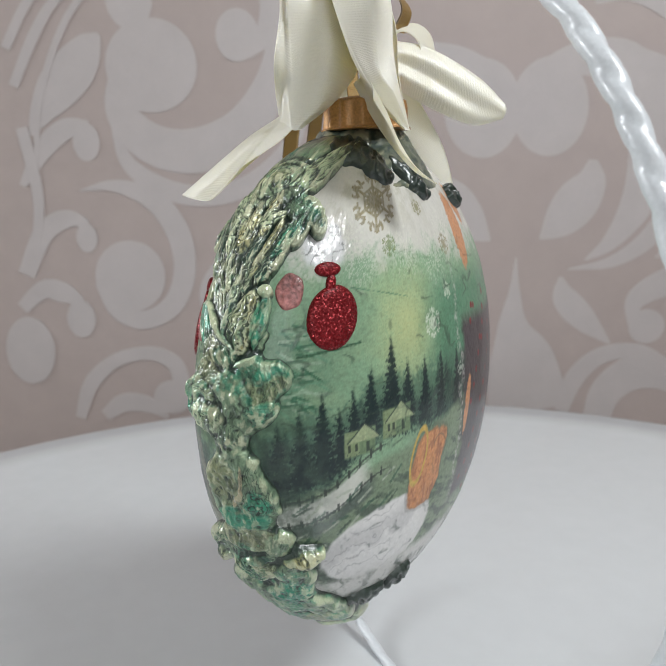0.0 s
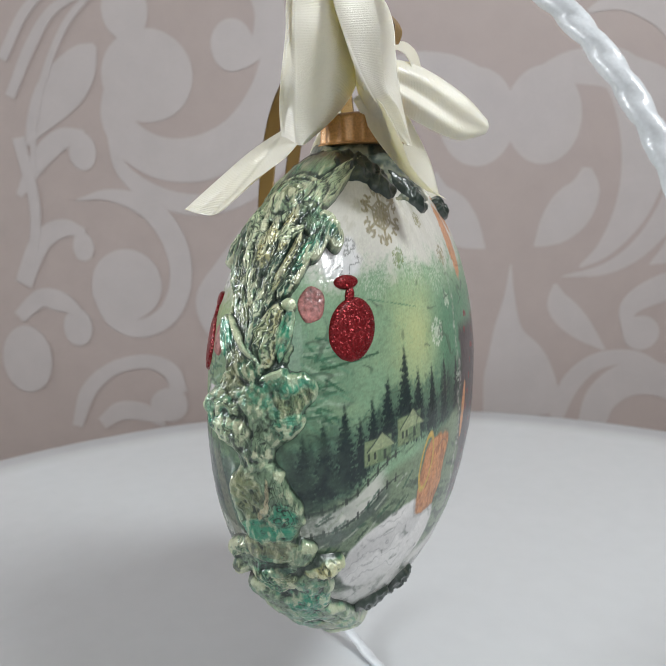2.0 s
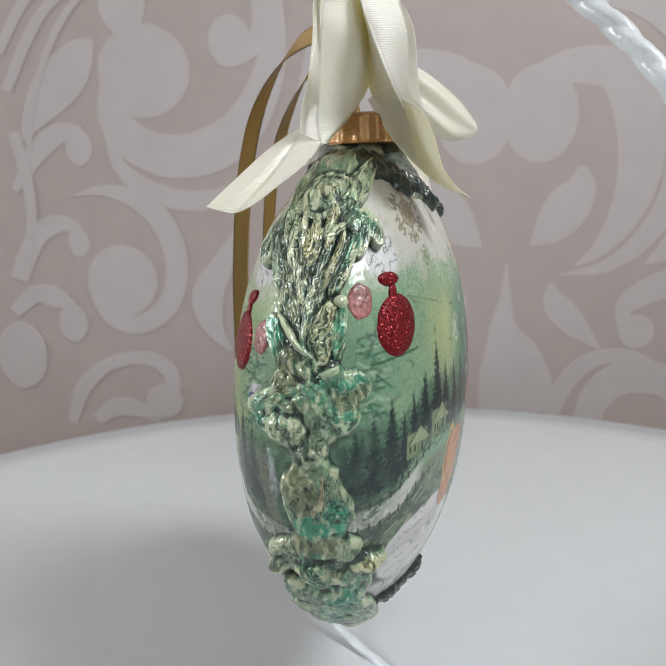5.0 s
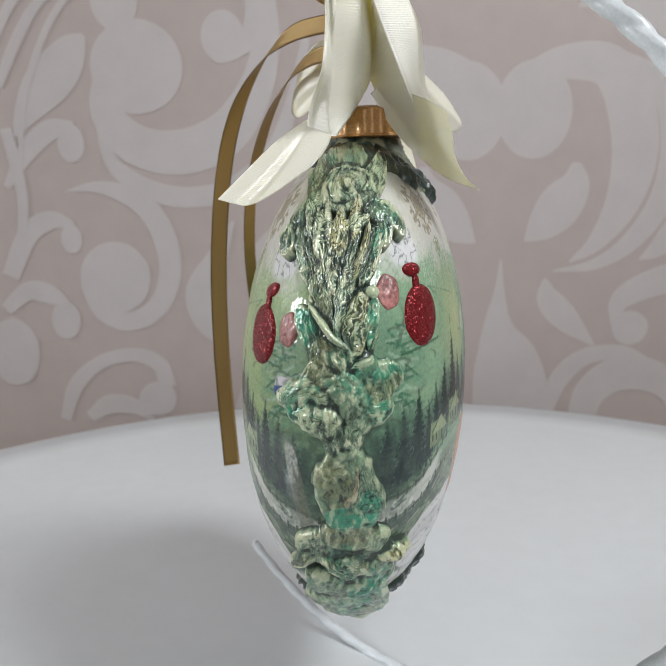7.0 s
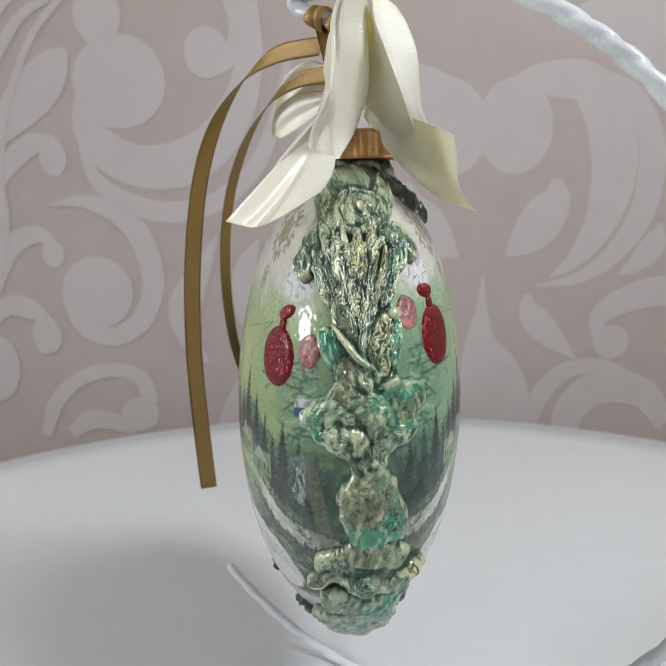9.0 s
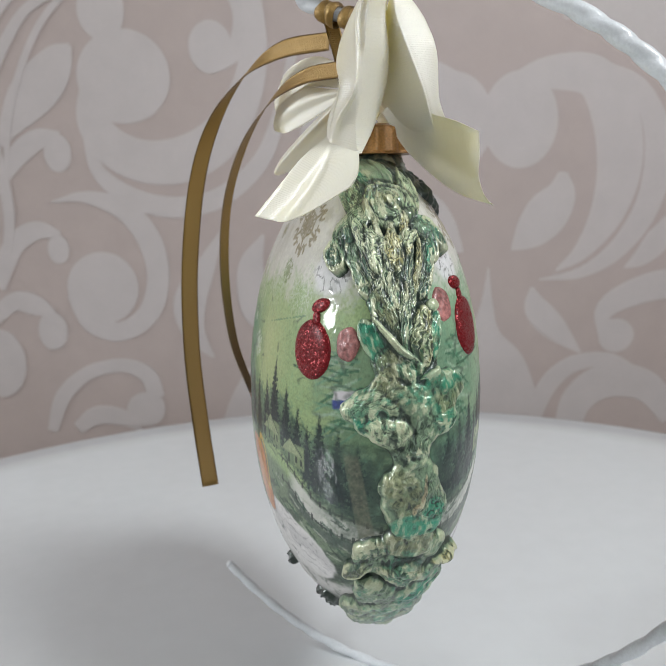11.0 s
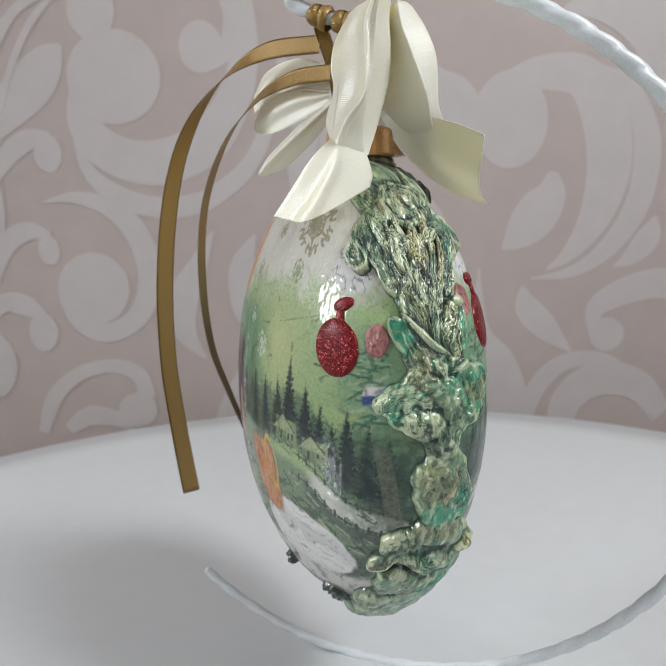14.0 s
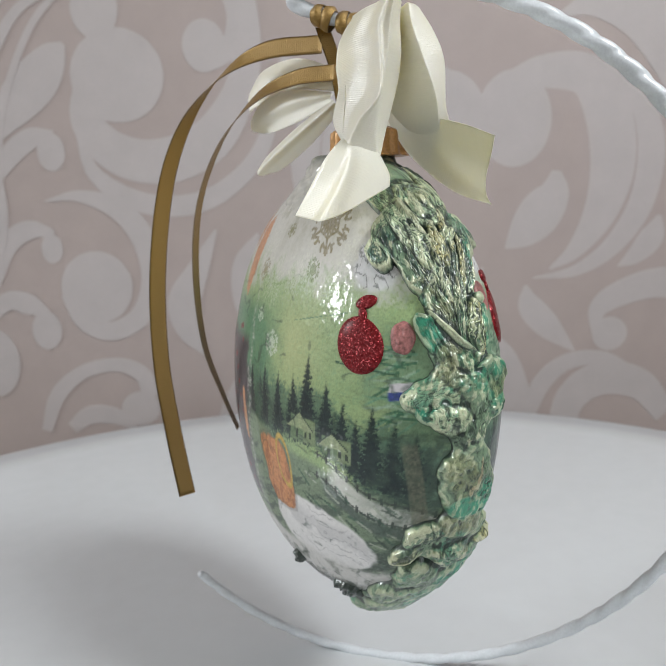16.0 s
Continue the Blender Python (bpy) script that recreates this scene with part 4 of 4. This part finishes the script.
soft = height
for k in range(3):
    soft = sum(np.roll(soft, i, 0) for i in (-5, 0, 5)) / 3
    soft = sum(np.roll(soft, j, 1) for j in (-4, 0, 4)) / 3
crumple = 1 - 2.0 * np.abs(fractal(fu, fv, 0.22, 117, 4))
height = height * (1 - 0.8 * low) + 0.8 * low * (soft + 0.55 * crumple * step(0.4, 1.6, soft))
mask = step(0.2, 1.0, height)
whorl = np.zeros_like(SG)
for s0, z0, r in ((-0.7, 54.7, 6), (0.6, -32.6, 5), (-16.6, 43.6, 4)):
    d, a = np.hypot(SG - s0, ZM - z0), np.arctan2(ZM - z0, SG - s0)
    whorl += np.where(d < r, np.exp(-(np.sin(d * 1.3 + a * 0.5 + 1.2 * tone2) / 0.35) ** 2), 0) * step(r, r * 0.7, d)
relief_h = height + mask * ((0.12 + 0.14 * busy) * (wrinkle - 0.35) - 0.30 * whorl + 0.07 * tone2 + 0.25 * tone + 0.07 * strand)
relief_h = np.maximum(relief_h, 0.0) * mask * step(27, 24, np.abs(SG - 2)) - 0.35 * (1 - mask)
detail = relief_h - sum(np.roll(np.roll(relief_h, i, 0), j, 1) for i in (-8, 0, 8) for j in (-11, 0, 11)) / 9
# brush marks: darker in the grooves and at the low edge, silvery gilding on the ridges
rgb = over(rgb, EMERALD, (0.35 + 0.25 * low) * step(0.20, 0.55, tone + 0.5 * tone2))
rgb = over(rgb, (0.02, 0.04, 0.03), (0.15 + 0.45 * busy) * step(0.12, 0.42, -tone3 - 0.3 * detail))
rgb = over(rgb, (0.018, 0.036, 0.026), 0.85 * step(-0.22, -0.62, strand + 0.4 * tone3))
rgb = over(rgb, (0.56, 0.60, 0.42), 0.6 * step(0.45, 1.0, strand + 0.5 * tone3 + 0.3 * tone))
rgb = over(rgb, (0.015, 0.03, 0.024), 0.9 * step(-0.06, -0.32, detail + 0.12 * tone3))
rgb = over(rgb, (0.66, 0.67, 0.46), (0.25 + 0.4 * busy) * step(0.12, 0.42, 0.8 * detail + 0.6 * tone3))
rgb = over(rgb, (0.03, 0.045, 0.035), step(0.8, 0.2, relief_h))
al = angle_at(SG / np.maximum(rim, 0.28)) + radians(1.0)
faces = grid_faces(len(ss), len(zz))
kept = relief_h.ravel()[faces].max(1) > -0.3
faces = faces[kept]
used = np.unique(faces)
back = np.zeros(SG.size, dtype=np.int32)
back[used] = np.arange(len(used))
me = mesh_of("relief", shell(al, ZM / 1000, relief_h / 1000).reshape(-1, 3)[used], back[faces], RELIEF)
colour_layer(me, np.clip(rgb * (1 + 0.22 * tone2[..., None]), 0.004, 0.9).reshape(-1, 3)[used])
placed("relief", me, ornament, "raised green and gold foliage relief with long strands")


# ---- glitter baubles, leaves, cap ----
def patch(name, d0, z0, w, h, thick, mat, label="", shape=None, turn=0.0, rough=0.0):
    """A raised flake on the body: an outline of half width w and half height h (mm), domed."""
    nr, na = 14, 56
    r = np.linspace(0, 1, nr)
    t = np.linspace(0, 2 * np.pi, na, endpoint=False)
    R, T = np.meshgrid(r, t, indexing="xy")
    k = shape(T) if shape else np.ones_like(T)
    x, y = R * w * k * np.cos(T), R * h * k * np.sin(T)
    x, y = x * math.cos(turn) - y * math.sin(turn), x * math.sin(turn) + y * math.cos(turn)
    lift = 0.1 + thick * np.sqrt(np.maximum(1 - R ** 4, 0)) + rough * grain(x + 40, y + 40, 1.1, 5) * (1 - R ** 6)
    lift = np.where(R > 0.999, -0.2, lift)
    z = z0 + y
    rr = np.sqrt(np.maximum(1 - np.abs(z / 68.6) ** 2.1, 0.03))
    s0 = float(girth(np.array(d0)))
    ang = angle_at(s0 + x / rr)
    me = mesh_of(name, shell(ang, z / 1000, lift / 1000), grid_faces(na, nr, True), mat)
    return placed(name, me, ornament, label)


for d0, z0, tilt in ((35.1, 26.8, -0.10), (-39.8, 22.4, -0.35)):
    sg = 1 if d0 > 0 else -1
    patch("glitter_bauble", d0, z0, 6.7 if sg > 0 else 7.3, 7.3, 0.9, RED, "red glitter bauble")
    patch("bauble_neck", d0 - sg * 1.4, z0 + 7.6, 1.3, 2.0, 0.6, RED)
    patch("bauble_cap", d0 - sg * 2.8, z0 + 10.6, 3.4, 1.6, 0.8, RED, "red glitter bauble cap", None, tilt * sg)
    patch("pink_bauble", d0 - sg * 15.5, z0 + (6.4 if sg > 0 else 2.6), 3.2, 4.4, 0.5, PINK, "dull pink printed bauble", lambda T: 0.97 + 0.04 * np.cos(2 * T) + 0.03 * np.sin(5 * T), 0.25 * sg, 0.15)
leafy = lambda T: 0.86 + 0.2 * np.cos(2 * T) * np.cos(T) ** 2 + 0.06 * np.sin(7 * T)
for d0, z0, w, h, turn in ((34, 64.5, 9, 4.2, -0.35), (52, 61.0, 8, 3.8, -0.6), (76, 57.0, 7.5, 3.4, -0.75), (-36, 66, 8, 3.5, 0.4), (112, 52, 5, 4, 0.2)):
    patch("dark_leaf", d0, z0, w, h, 2.2, DARKLEAF, "dark green raised leaf", leafy, turn, 0.7)
for d0, z0, w, h, turn in ((40, -57, 9, 4, 0.3), (62, -54, 6, 3.6, 0.5), (-40, -58, 6, 3, -0.3), (-74, -53, 2.6, 1.8, -0.5)):
    patch("dark_leaf", d0, z0, w, h, 2.0, DARKLEAF, "dark green raised leaf", leafy, turn, 0.7)

NECK = EGG + np.array([LEAN_X * H, LEAN_Y * H, 0.0]) - np.array([0, 0, EGG[2]])
prof = [(0.030, 0.048), (0.026, 0.056), (0.0205, 0.063), (0.016, 0.068), (0.0142, 0.0705), (0.0125, 0.0728), (0.0100, 0.0735), (0.0001, 0.0737)]
v, f = lathe(smooth_path(prof, 60), 150)
ang = np.arctan2(v[:, 1], v[:, 0])
wav = fractal(np.degrees(ang) * 0.18 + 60, v[:, 2] * 1000, 0.4, 131)
v[:, :2] *= (1 + 0.07 * wav)[:, None]
v[:, 0] *= np.interp(v[:, 2], [0.048, 0.070, 0.08], [0.70, 0.92, 1.0])
v[:, 1] *= np.interp(v[:, 2], [0.048, 0.070, 0.08], [1.20, 1.05, 1.0])
me = mesh_of("neck", v + NECK, f, PRINT)
w2 = fractal(np.degrees(ang) * 0.2 + 60, v[:, 2] * 1000, 0.8, 133)
c = over(np.ones((len(v), 3)) * np.array([0.10, 0.12, 0.085]), (0.03, 0.05, 0.04), step(-0.1, 0.3, w2))
c = over(c, (0.35, 0.34, 0.22), 0.7 * step(0.2, 0.5, wav))
side = step(0.2, -0.5, np.cos(ang + 0.9)) * step(0.0745, 0.069, v[:, 2])
colour_layer(me, over(c, np.array([0.50, 0.485, 0.44])[None] * (1 + 0.25 * w2[:, None]), side))
placed("neck", me, ornament, "dark green painted neck")
prof = [(0.0001, 0.0725), (0.0113, 0.0725), (0.0116, 0.0735), (0.0114, 0.0760), (0.0113, 0.0790), (0.0104, 0.0806), (0.0060, 0.0814), (0.0001, 0.0816)]
v, f = lathe(smooth_path(prof, 40), 168)
ang = np.arctan2(v[:, 1], v[:, 0])
v[:, :2] *= (1 + 0.035 * np.cos(14 * ang) * (v[:, 2] > 0.072) * (v[:, 2] < 0.080))[:, None]
placed("cap", mesh_of("cap", v + NECK + np.array([0.0030, -0.0045, 0.0]), f, COPPER), ornament, "ribbed copper cap")


# ---- ribbons ----
def ribbon(name, rails, mat, parent, label="", n=60, m=26, thick=0.00018, ripple=0.0):
    """A strip of ribbon through rails of points (mm); the rails run along it, side by side."""
    runs = [smooth_path(r, n) for r in rails]
    grid = np.array([smooth_path([r[k] for r in runs], m) for k in range(n)]) / 1000.0
    du, dv = np.gradient(grid, axis=0), np.gradient(grid, axis=1)
    nor = np.cross(du, dv)
    nor /= np.maximum(np.linalg.norm(nor, axis=2), 1e-12)[..., None]
    I, J = np.meshgrid(np.arange(n), np.arange(m), indexing="ij")
    if ripple:
        grid = grid + nor * (ripple / 1000 * np.sin(J * 0.55 + I * 0.08) * np.sin(I * 0.11))[..., None]
    top, bot = grid + nor * thick / 2, grid - nor * thick / 2
    v = np.vstack([top.reshape(-1, 3), bot.reshape(-1, 3)])
    f = grid_faces(n, m)
    N = n * m
    rimi = np.r_[np.arange(0, n) * m, (n - 1) * m + np.arange(1, m), (np.arange(n - 2, -1, -1)) * m + m - 1, np.arange(m - 2, 0, -1)]
    nxt = np.roll(rimi, -1)
    me = mesh_of(name, v, np.vstack([f, f[:, ::-1] + N, np.stack([rimi, nxt, nxt + N, rimi + N], 1)]), mat)
    run = np.r_[0, np.cumsum(np.linalg.norm(np.diff(grid[:, m // 2], axis=0), axis=1))]
    uvs = np.stack([run[I], J / (m - 1)], -1).reshape(-1, 2)
    uvs = np.vstack([uvs, uvs])
    layer = me.uv_layers.new(name="uv")
    idx = np.empty(len(me.loops), dtype=np.int32)
    me.loops.foreach_get("vertex_index", idx)
    layer.data.foreach_set("uv", uvs[idx].astype(np.float32).ravel())
    return placed(name, me, parent, label)


bow = tagged(new("ribbon_bow"), "cream satin bow tied over the ornament's cap", "bow")
bow.location = (0, 0, MID)
# front loop on one side: left flank, dent, sharp crease, narrow face, second crease, flank into the knot
ribbon("bow_loop", [[(20, -16, 113), (17, -13, 106), (15, -14, 99), (15.5, -14, 92), (11, -18, 83), (7, -30, 75.5)],
                    [(18, -26, 113), (15, -24, 106), (13.6, -26, 99), (13.4, -24, 91), (10.5, -25, 83), (6.9, -31, 75.2)],
                    [(17.5, -34, 113), (15.6, -31, 106), (13.6, -35.5, 99), (14.6, -31, 90), (10.6, -29, 82.6), (6.8, -31.8, 75)],
                    [(15, -42, 113), (12.6, -40.5, 106), (12.2, -41.4, 99), (11.0, -42.6, 88), (8.3, -36.6, 81.5), (6.9, -32.4, 74.9)],
                    [(15.4, -43, 113), (13.2, -41.8, 106), (12.8, -42.4, 99), (11.7, -43.2, 88), (9.0, -37.6, 81), (7.4, -33.4, 74.4)],
                    [(15.8, -42.4, 113), (13.9, -41.2, 106), (13.4, -41.6, 99), (12.4, -41.4, 88), (10.0, -37.2, 80.5), (9, -34.8, 73.8)],
                    [(16.2, -43.6, 113), (15, -42.8, 106), (14.4, -42.4, 99), (13.6, -40.4, 87), (12.2, -38.8, 79.5), (12, -38.0, 72.4)],
                    [(17.0, -42.8, 113), (16, -42, 106), (15.4, -41.8, 99), (14.6, -39.2, 87), (13.4, -38.2, 79), (13, -38.6, 72)],
                    [(20, -40, 113), (20, -38.5, 107), (20, -38.5, 99), (19.5, -36, 90), (17, -35.5, 79.5), (13.5, -38.6, 71.9)],
                    [(23, -36, 112), (22.5, -36, 107), (23.4, -35, 99), (23.4, -33, 91), (20, -32.5, 80), (14, -38.4, 71.9)],
                    [(25.6, -25, 112), (25.6, -24, 104), (25.8, -22, 96), (25.2, -21.5, 88), (20.5, -26, 80), (14.6, -37, 72.2)]], CREAM, bow, n=70, m=84)
ribbon("bow_loop", [[(7, -30.6, 75.4), (9, -27, 80), (13, -22, 90), (18, -15, 104)],
                    [(10.5, -35.6, 73.6), (13, -30, 78), (17, -24, 89), (21, -15, 104)],
                    [(14.4, -37.6, 72.1), (17.5, -29, 79), (21.5, -22, 90), (24, -15, 105)]], CREAM, bow)
# front loop on the other side
ribbon("bow_loop", [[(25.6, -24.6, 112), (25.6, -23.6, 104), (25.8, -21.6, 96), (25.4, -21, 88), (30, -25.6, 80), (39.6, -30.6, 71.6)],
                    [(25, -30, 111), (25, -31, 106), (26, -30.5, 98), (27.6, -29.5, 88), (31.4, -30.5, 80), (40, -31, 71.3)],
                    [(23.4, -38, 112), (24, -39, 106), (26.4, -40, 98), (30.0, -40.6, 88), (34.0, -37.4, 80.4), (40.6, -32, 71)],
                    [(24.4, -39, 112), (25, -40, 106), (27.6, -41.2, 98), (31.2, -41.4, 88), (35.0, -37.8, 80), (40.9, -32.2, 70.9)],
                    [(28, -37, 112), (30, -38.6, 106), (32.0, -40.6, 98), (33.6, -40.2, 87), (37.0, -37.4, 79.8), (41.2, -31.8, 70.9)],
                    [(31, -35, 111), (33, -37.4, 106), (35.0, -39.6, 98), (35.8, -39.3, 86), (38.9, -37.2, 79.6), (41.5, -31.4, 70.8)],
                    [(31.6, -33, 110.8), (34, -35, 106), (36.0, -37.6, 98), (36.6, -38.0, 86), (39.4, -36.2, 79.6), (41.6, -31.2, 70.8)],
                    [(32, -25, 111), (35.4, -28, 106.5), (37.6, -31.5, 100), (38.2, -33, 91), (39, -32.4, 83), (41.5, -30.8, 71)]], CREAM, bow, n=70, m=70)
ribbon("bow_loop", [[(39.6, -30.6, 71.6), (31, -21, 84), (27, -14, 97), (25, -13, 107)],
                    [(40.4, -31, 71.2), (35, -23, 83), (30, -16, 97), (27, -12, 108)],
                    [(41.5, -30.8, 71), (38.6, -29, 84), (36, -22, 98), (31, -17, 110)]], CREAM, bow)
# short tail with a soft fold along it
ribbon("bow_tail", [[(7, -30, 77), (-1, -34.5, 71.5), (-9.5, -40.5, 63.5), (-16.5, -45.2, 56.7)],
                    [(7.6, -32, 76), (1.2, -38.5, 69.5), (-6.0, -43.0, 61.8), (-12.6, -46.4, 55.6)],
                    [(8.4, -33.5, 75.2), (3.4, -38.4, 68.6), (-2.2, -41.8, 61.6), (-8.8, -45.2, 55.0)],
                    [(10, -35.5, 74.2), (6.4, -40.8, 68.8), (2.4, -46.2, 62.8), (-3.2, -48.6, 57.3)],
                    [(13.4, -38.2, 72.8), (11.8, -43.6, 69.4), (9.4, -49.6, 66.2), (6.2, -54.2, 63.2)]], CREAM, bow, m=44)
# long tail, its cut end curling in
ribbon("bow_tail", [[(27, -24, 86), (33, -36, 82.8), (37, -47, 79.5), (39.7, -55.8, 75.9)],
                    [(27, -24, 85.6), (33.6, -33.4, 79.6), (39, -42.7, 74.4), (42.0, -51.5, 70.4)],
                    [(26.4, -24, 85.2), (33.6, -31, 77), (40.2, -39.6, 69.6), (43.6, -47.8, 65.2)],
                    [(25.6, -24.4, 84.6), (33.2, -28.6, 74.6), (41.6, -36, 65), (47.2, -43.8, 60.2)],
                    [(25.0, -24.5, 84), (32.2, -26.6, 72.4), (42.4, -34.0, 61.6), (51.1, -41.7, 57.1)]], CREAM, bow, m=44)
# loops and ends behind the knot
ribbon("bow_loop", [[(30, -10, 97), (40, 0, 95.4), (52, 11, 88), (59, 17.6, 80.5)],
                    [(30, -13, 94.6), (40.4, -3.4, 91.4), (52, 9, 83.6), (59.4, 17, 78.6)],
                    [(30, -12, 92.6), (40, -1.4, 87.4), (51.5, 10, 80), (59.2, 17, 77.6)],
                    [(30, -13.4, 90), (40.4, -3.6, 83.6), (51, 9.4, 76.6), (58.4, 17.4, 76.4)],
                    [(29, -10, 86), (40, 2, 79), (50, 12, 74.6), (58, 18, 76.2)]], CREAM, bow, m=44)
ribbon("bow_loop", [[(59, 17.6, 80.5), (50, 18, 87), (40, 10, 93), (30, -4, 95)],
                    [(59.4, 17, 78.6), (50, 20, 80), (40, 12, 84), (30, -2, 90)],
                    [(58, 18, 76.2), (49, 19, 76), (39, 9, 80), (29, -4, 86)]], CREAM, bow)
ribbon("bow_loop", [[(29, -12, 96), (34, 2, 103), (38, 10, 101), (40.4, 8, 92)],
                    [(29, -15, 95), (34, -4, 101.5), (38, 3, 99.6), (40.0, 2, 91)],
                    [(29.4, -17, 93), (34, -10, 98.6), (37.4, -4, 97), (39.2, -4, 90)]], CREAM, bow)
ribbon("bow_tail", [[(32, -6, 90), (37, 3, 80), (42, 9, 68), (45, 11, 55)],
                    [(31, -8, 87), (35, 0, 77), (39, 6, 65), (42, 9, 54)],
                    [(29, -9, 84), (32, -2, 74), (35, 4, 63), (37, 7, 56)]], CREAM, bow)
ribbon("bow_loop", [[(20, -8, 99), (15, 10, 105), (9, 24, 103), (6, 30, 96)],
                    [(19, -8, 96), (13, 8, 101), (7, 22, 98), (5, 29, 93)],
                    [(18.4, -6, 93), (12, 8, 95), (7, 21, 92), (5, 28, 90)]], CREAM, bow)
ribbon("bow_loop", [[(18.4, -4, 93), (11, 9, 95), (5, 19, 91.6), (3.4, 24, 86.4)],
                    [(18, -6, 92), (10, 5, 91), (4.4, 16.5, 87.6), (3.2, 23.6, 84.8)],
                    [(18, -4.6, 91), (10, 7, 87.6), (4.8, 17.5, 84), (3.4, 23.6, 83.6)],
                    [(18.4, -6, 90), (11, 4, 84.6), (6, 15.5, 82), (4, 23, 83)]], CREAM, bow, m=40)
ribbon("bow_loop", [[(18.4, -5, 90.6), (11, 5, 83), (4, 13, 74.6), (1.4, 16, 70)],
                    [(18, -7.4, 89.6), (10, 1.6, 81), (3.4, 10.6, 73), (1.2, 15.4, 68.8)],
                    [(19, -7, 88.6), (12, 2.8, 79.4), (6, 11.5, 72), (2.6, 15.6, 68.4)],
                    [(20, -8.4, 87.6), (14, 1.6, 77.4), (8, 10.5, 70.4), (4, 15, 68.8)]], CREAM, bow, m=40)
hanger = tagged(new("hanging_ribbon"), "narrow bronze satin ribbon knotted on the ring", "ribbon")
hanger.location = (0, 0, MID)


def band(name, path, sides, width=6.0, label=""):
    p, s = np.array(path, float), np.array(sides, float)
    s /= np.linalg.norm(s, axis=1)[:, None]
    return ribbon(name, [p - s * width / 2, p, p + s * width / 2], GOLD, hanger, label, 90, 7, 0.0002)


band("ribbon_end", [(16, -4, 107), (4, 12, 107), (-6, 24, 101), (-15.5, 34, 87), (-22, 41, 66), (-26, 45, 35), (-27, 45, 5), (-26, 40, -20), (-24.4, 33.8, -43)],
     [(0.2, 0.2, 1), (0.2, 0.2, 1), (0.6, 0.3, 0.6), (1, 0.1, 0.3), (1, 0, 0.15), (1, 0, 0), (1, 0, 0), (1, 0, 0.05), (1, -0.06, 0.1)])
band("ribbon_end", [(17, -9, 98), (9, 2, 97.5), (2, 16, 93), (-6, 28, 80), (-12, 36, 60), (-14, 39, 36), (-12, 40.5, 10), (-6, 40.5, -10), (-1, 40, -24)],
     [(0.2, 0.2, 1), (0.25, 0.3, 0.9), (0.5, 0.5, 0.7), (0.66, 0.66, 0.3), (0.68, 0.73, 0.1), (0.68, 0.73, 0), (0.62, 0.78, 0), (0.55, 0.85, 0), (0.5, 0.85, 0)], 5.4)
band("ribbon_loop", [(24, -10, 110), (31, -8, 110), (35, -6.4, 105), (33, -8, 99)], [(0, 1, 0.2), (0, 1, 0.1), (0.2, 1, 0), (0.3, 1, 0)], 6.0)
def wrap(at, tilt, radius, width):
    """One turn of ribbon round the hook; at counts from the hook's end, 0 to 1."""
    k = int((1 - at) * 80) + 5
    c = hook[k] * 1000 + np.array([0, 0, -0.6])
    t = hook[k + 2] - hook[k - 2]
    t = t / np.linalg.norm(t)
    t = t + tilt * np.array([0, 0, 1.0])
    t /= np.linalg.norm(t)
    x = np.cross(t, (0, 1, 0.2))
    x /= np.linalg.norm(x)
    y = np.cross(t, x)
    a = np.linspace(0, 2 * np.pi * 0.97, 12)
    ring = [c + (radius * (1 + 0.12 * math.sin(3 * q + tilt * 9))) * (math.cos(q) * x + 1.25 * math.sin(q) * y) for q in a]
    bulge = [c + 1.22 * radius * (math.cos(q) * x + 1.25 * math.sin(q) * y) for q in a]
    ribbon("wrap", [[p - t * width / 2 for p in ring], [p + t * 0.1 for p in bulge], [p + t * width / 2 for p in ring]], GOLD, hanger, "bronze ribbon wound round the hook", 50, 11)


for at, tilt, radius, width in ((0.36, 0.35, 2.7, 3.6), (0.28, -0.25, 3.0, 3.4), (0.17, 0.3, 2.8, 3.6), (0.08, -0.2, 3.0, 3.4)):
    wrap(at, tilt, radius, width)
band("ribbon_neck", [(17, -3, 112), (18, -5, 106), (19, -8, 98), (20, -10, 86), (21, -11, 78)], [(1, -0.4, 0)] * 5, 4.5)


def motions():
    for ob, z in ((turntable, TABLE), (stand, MID), (ornament, MID), (bow, MID), (hanger, MID)):
        walk(ob, [(t, pose(0, 0, z, 0, 0, turn)) for t, turn in TURNS])


motions()
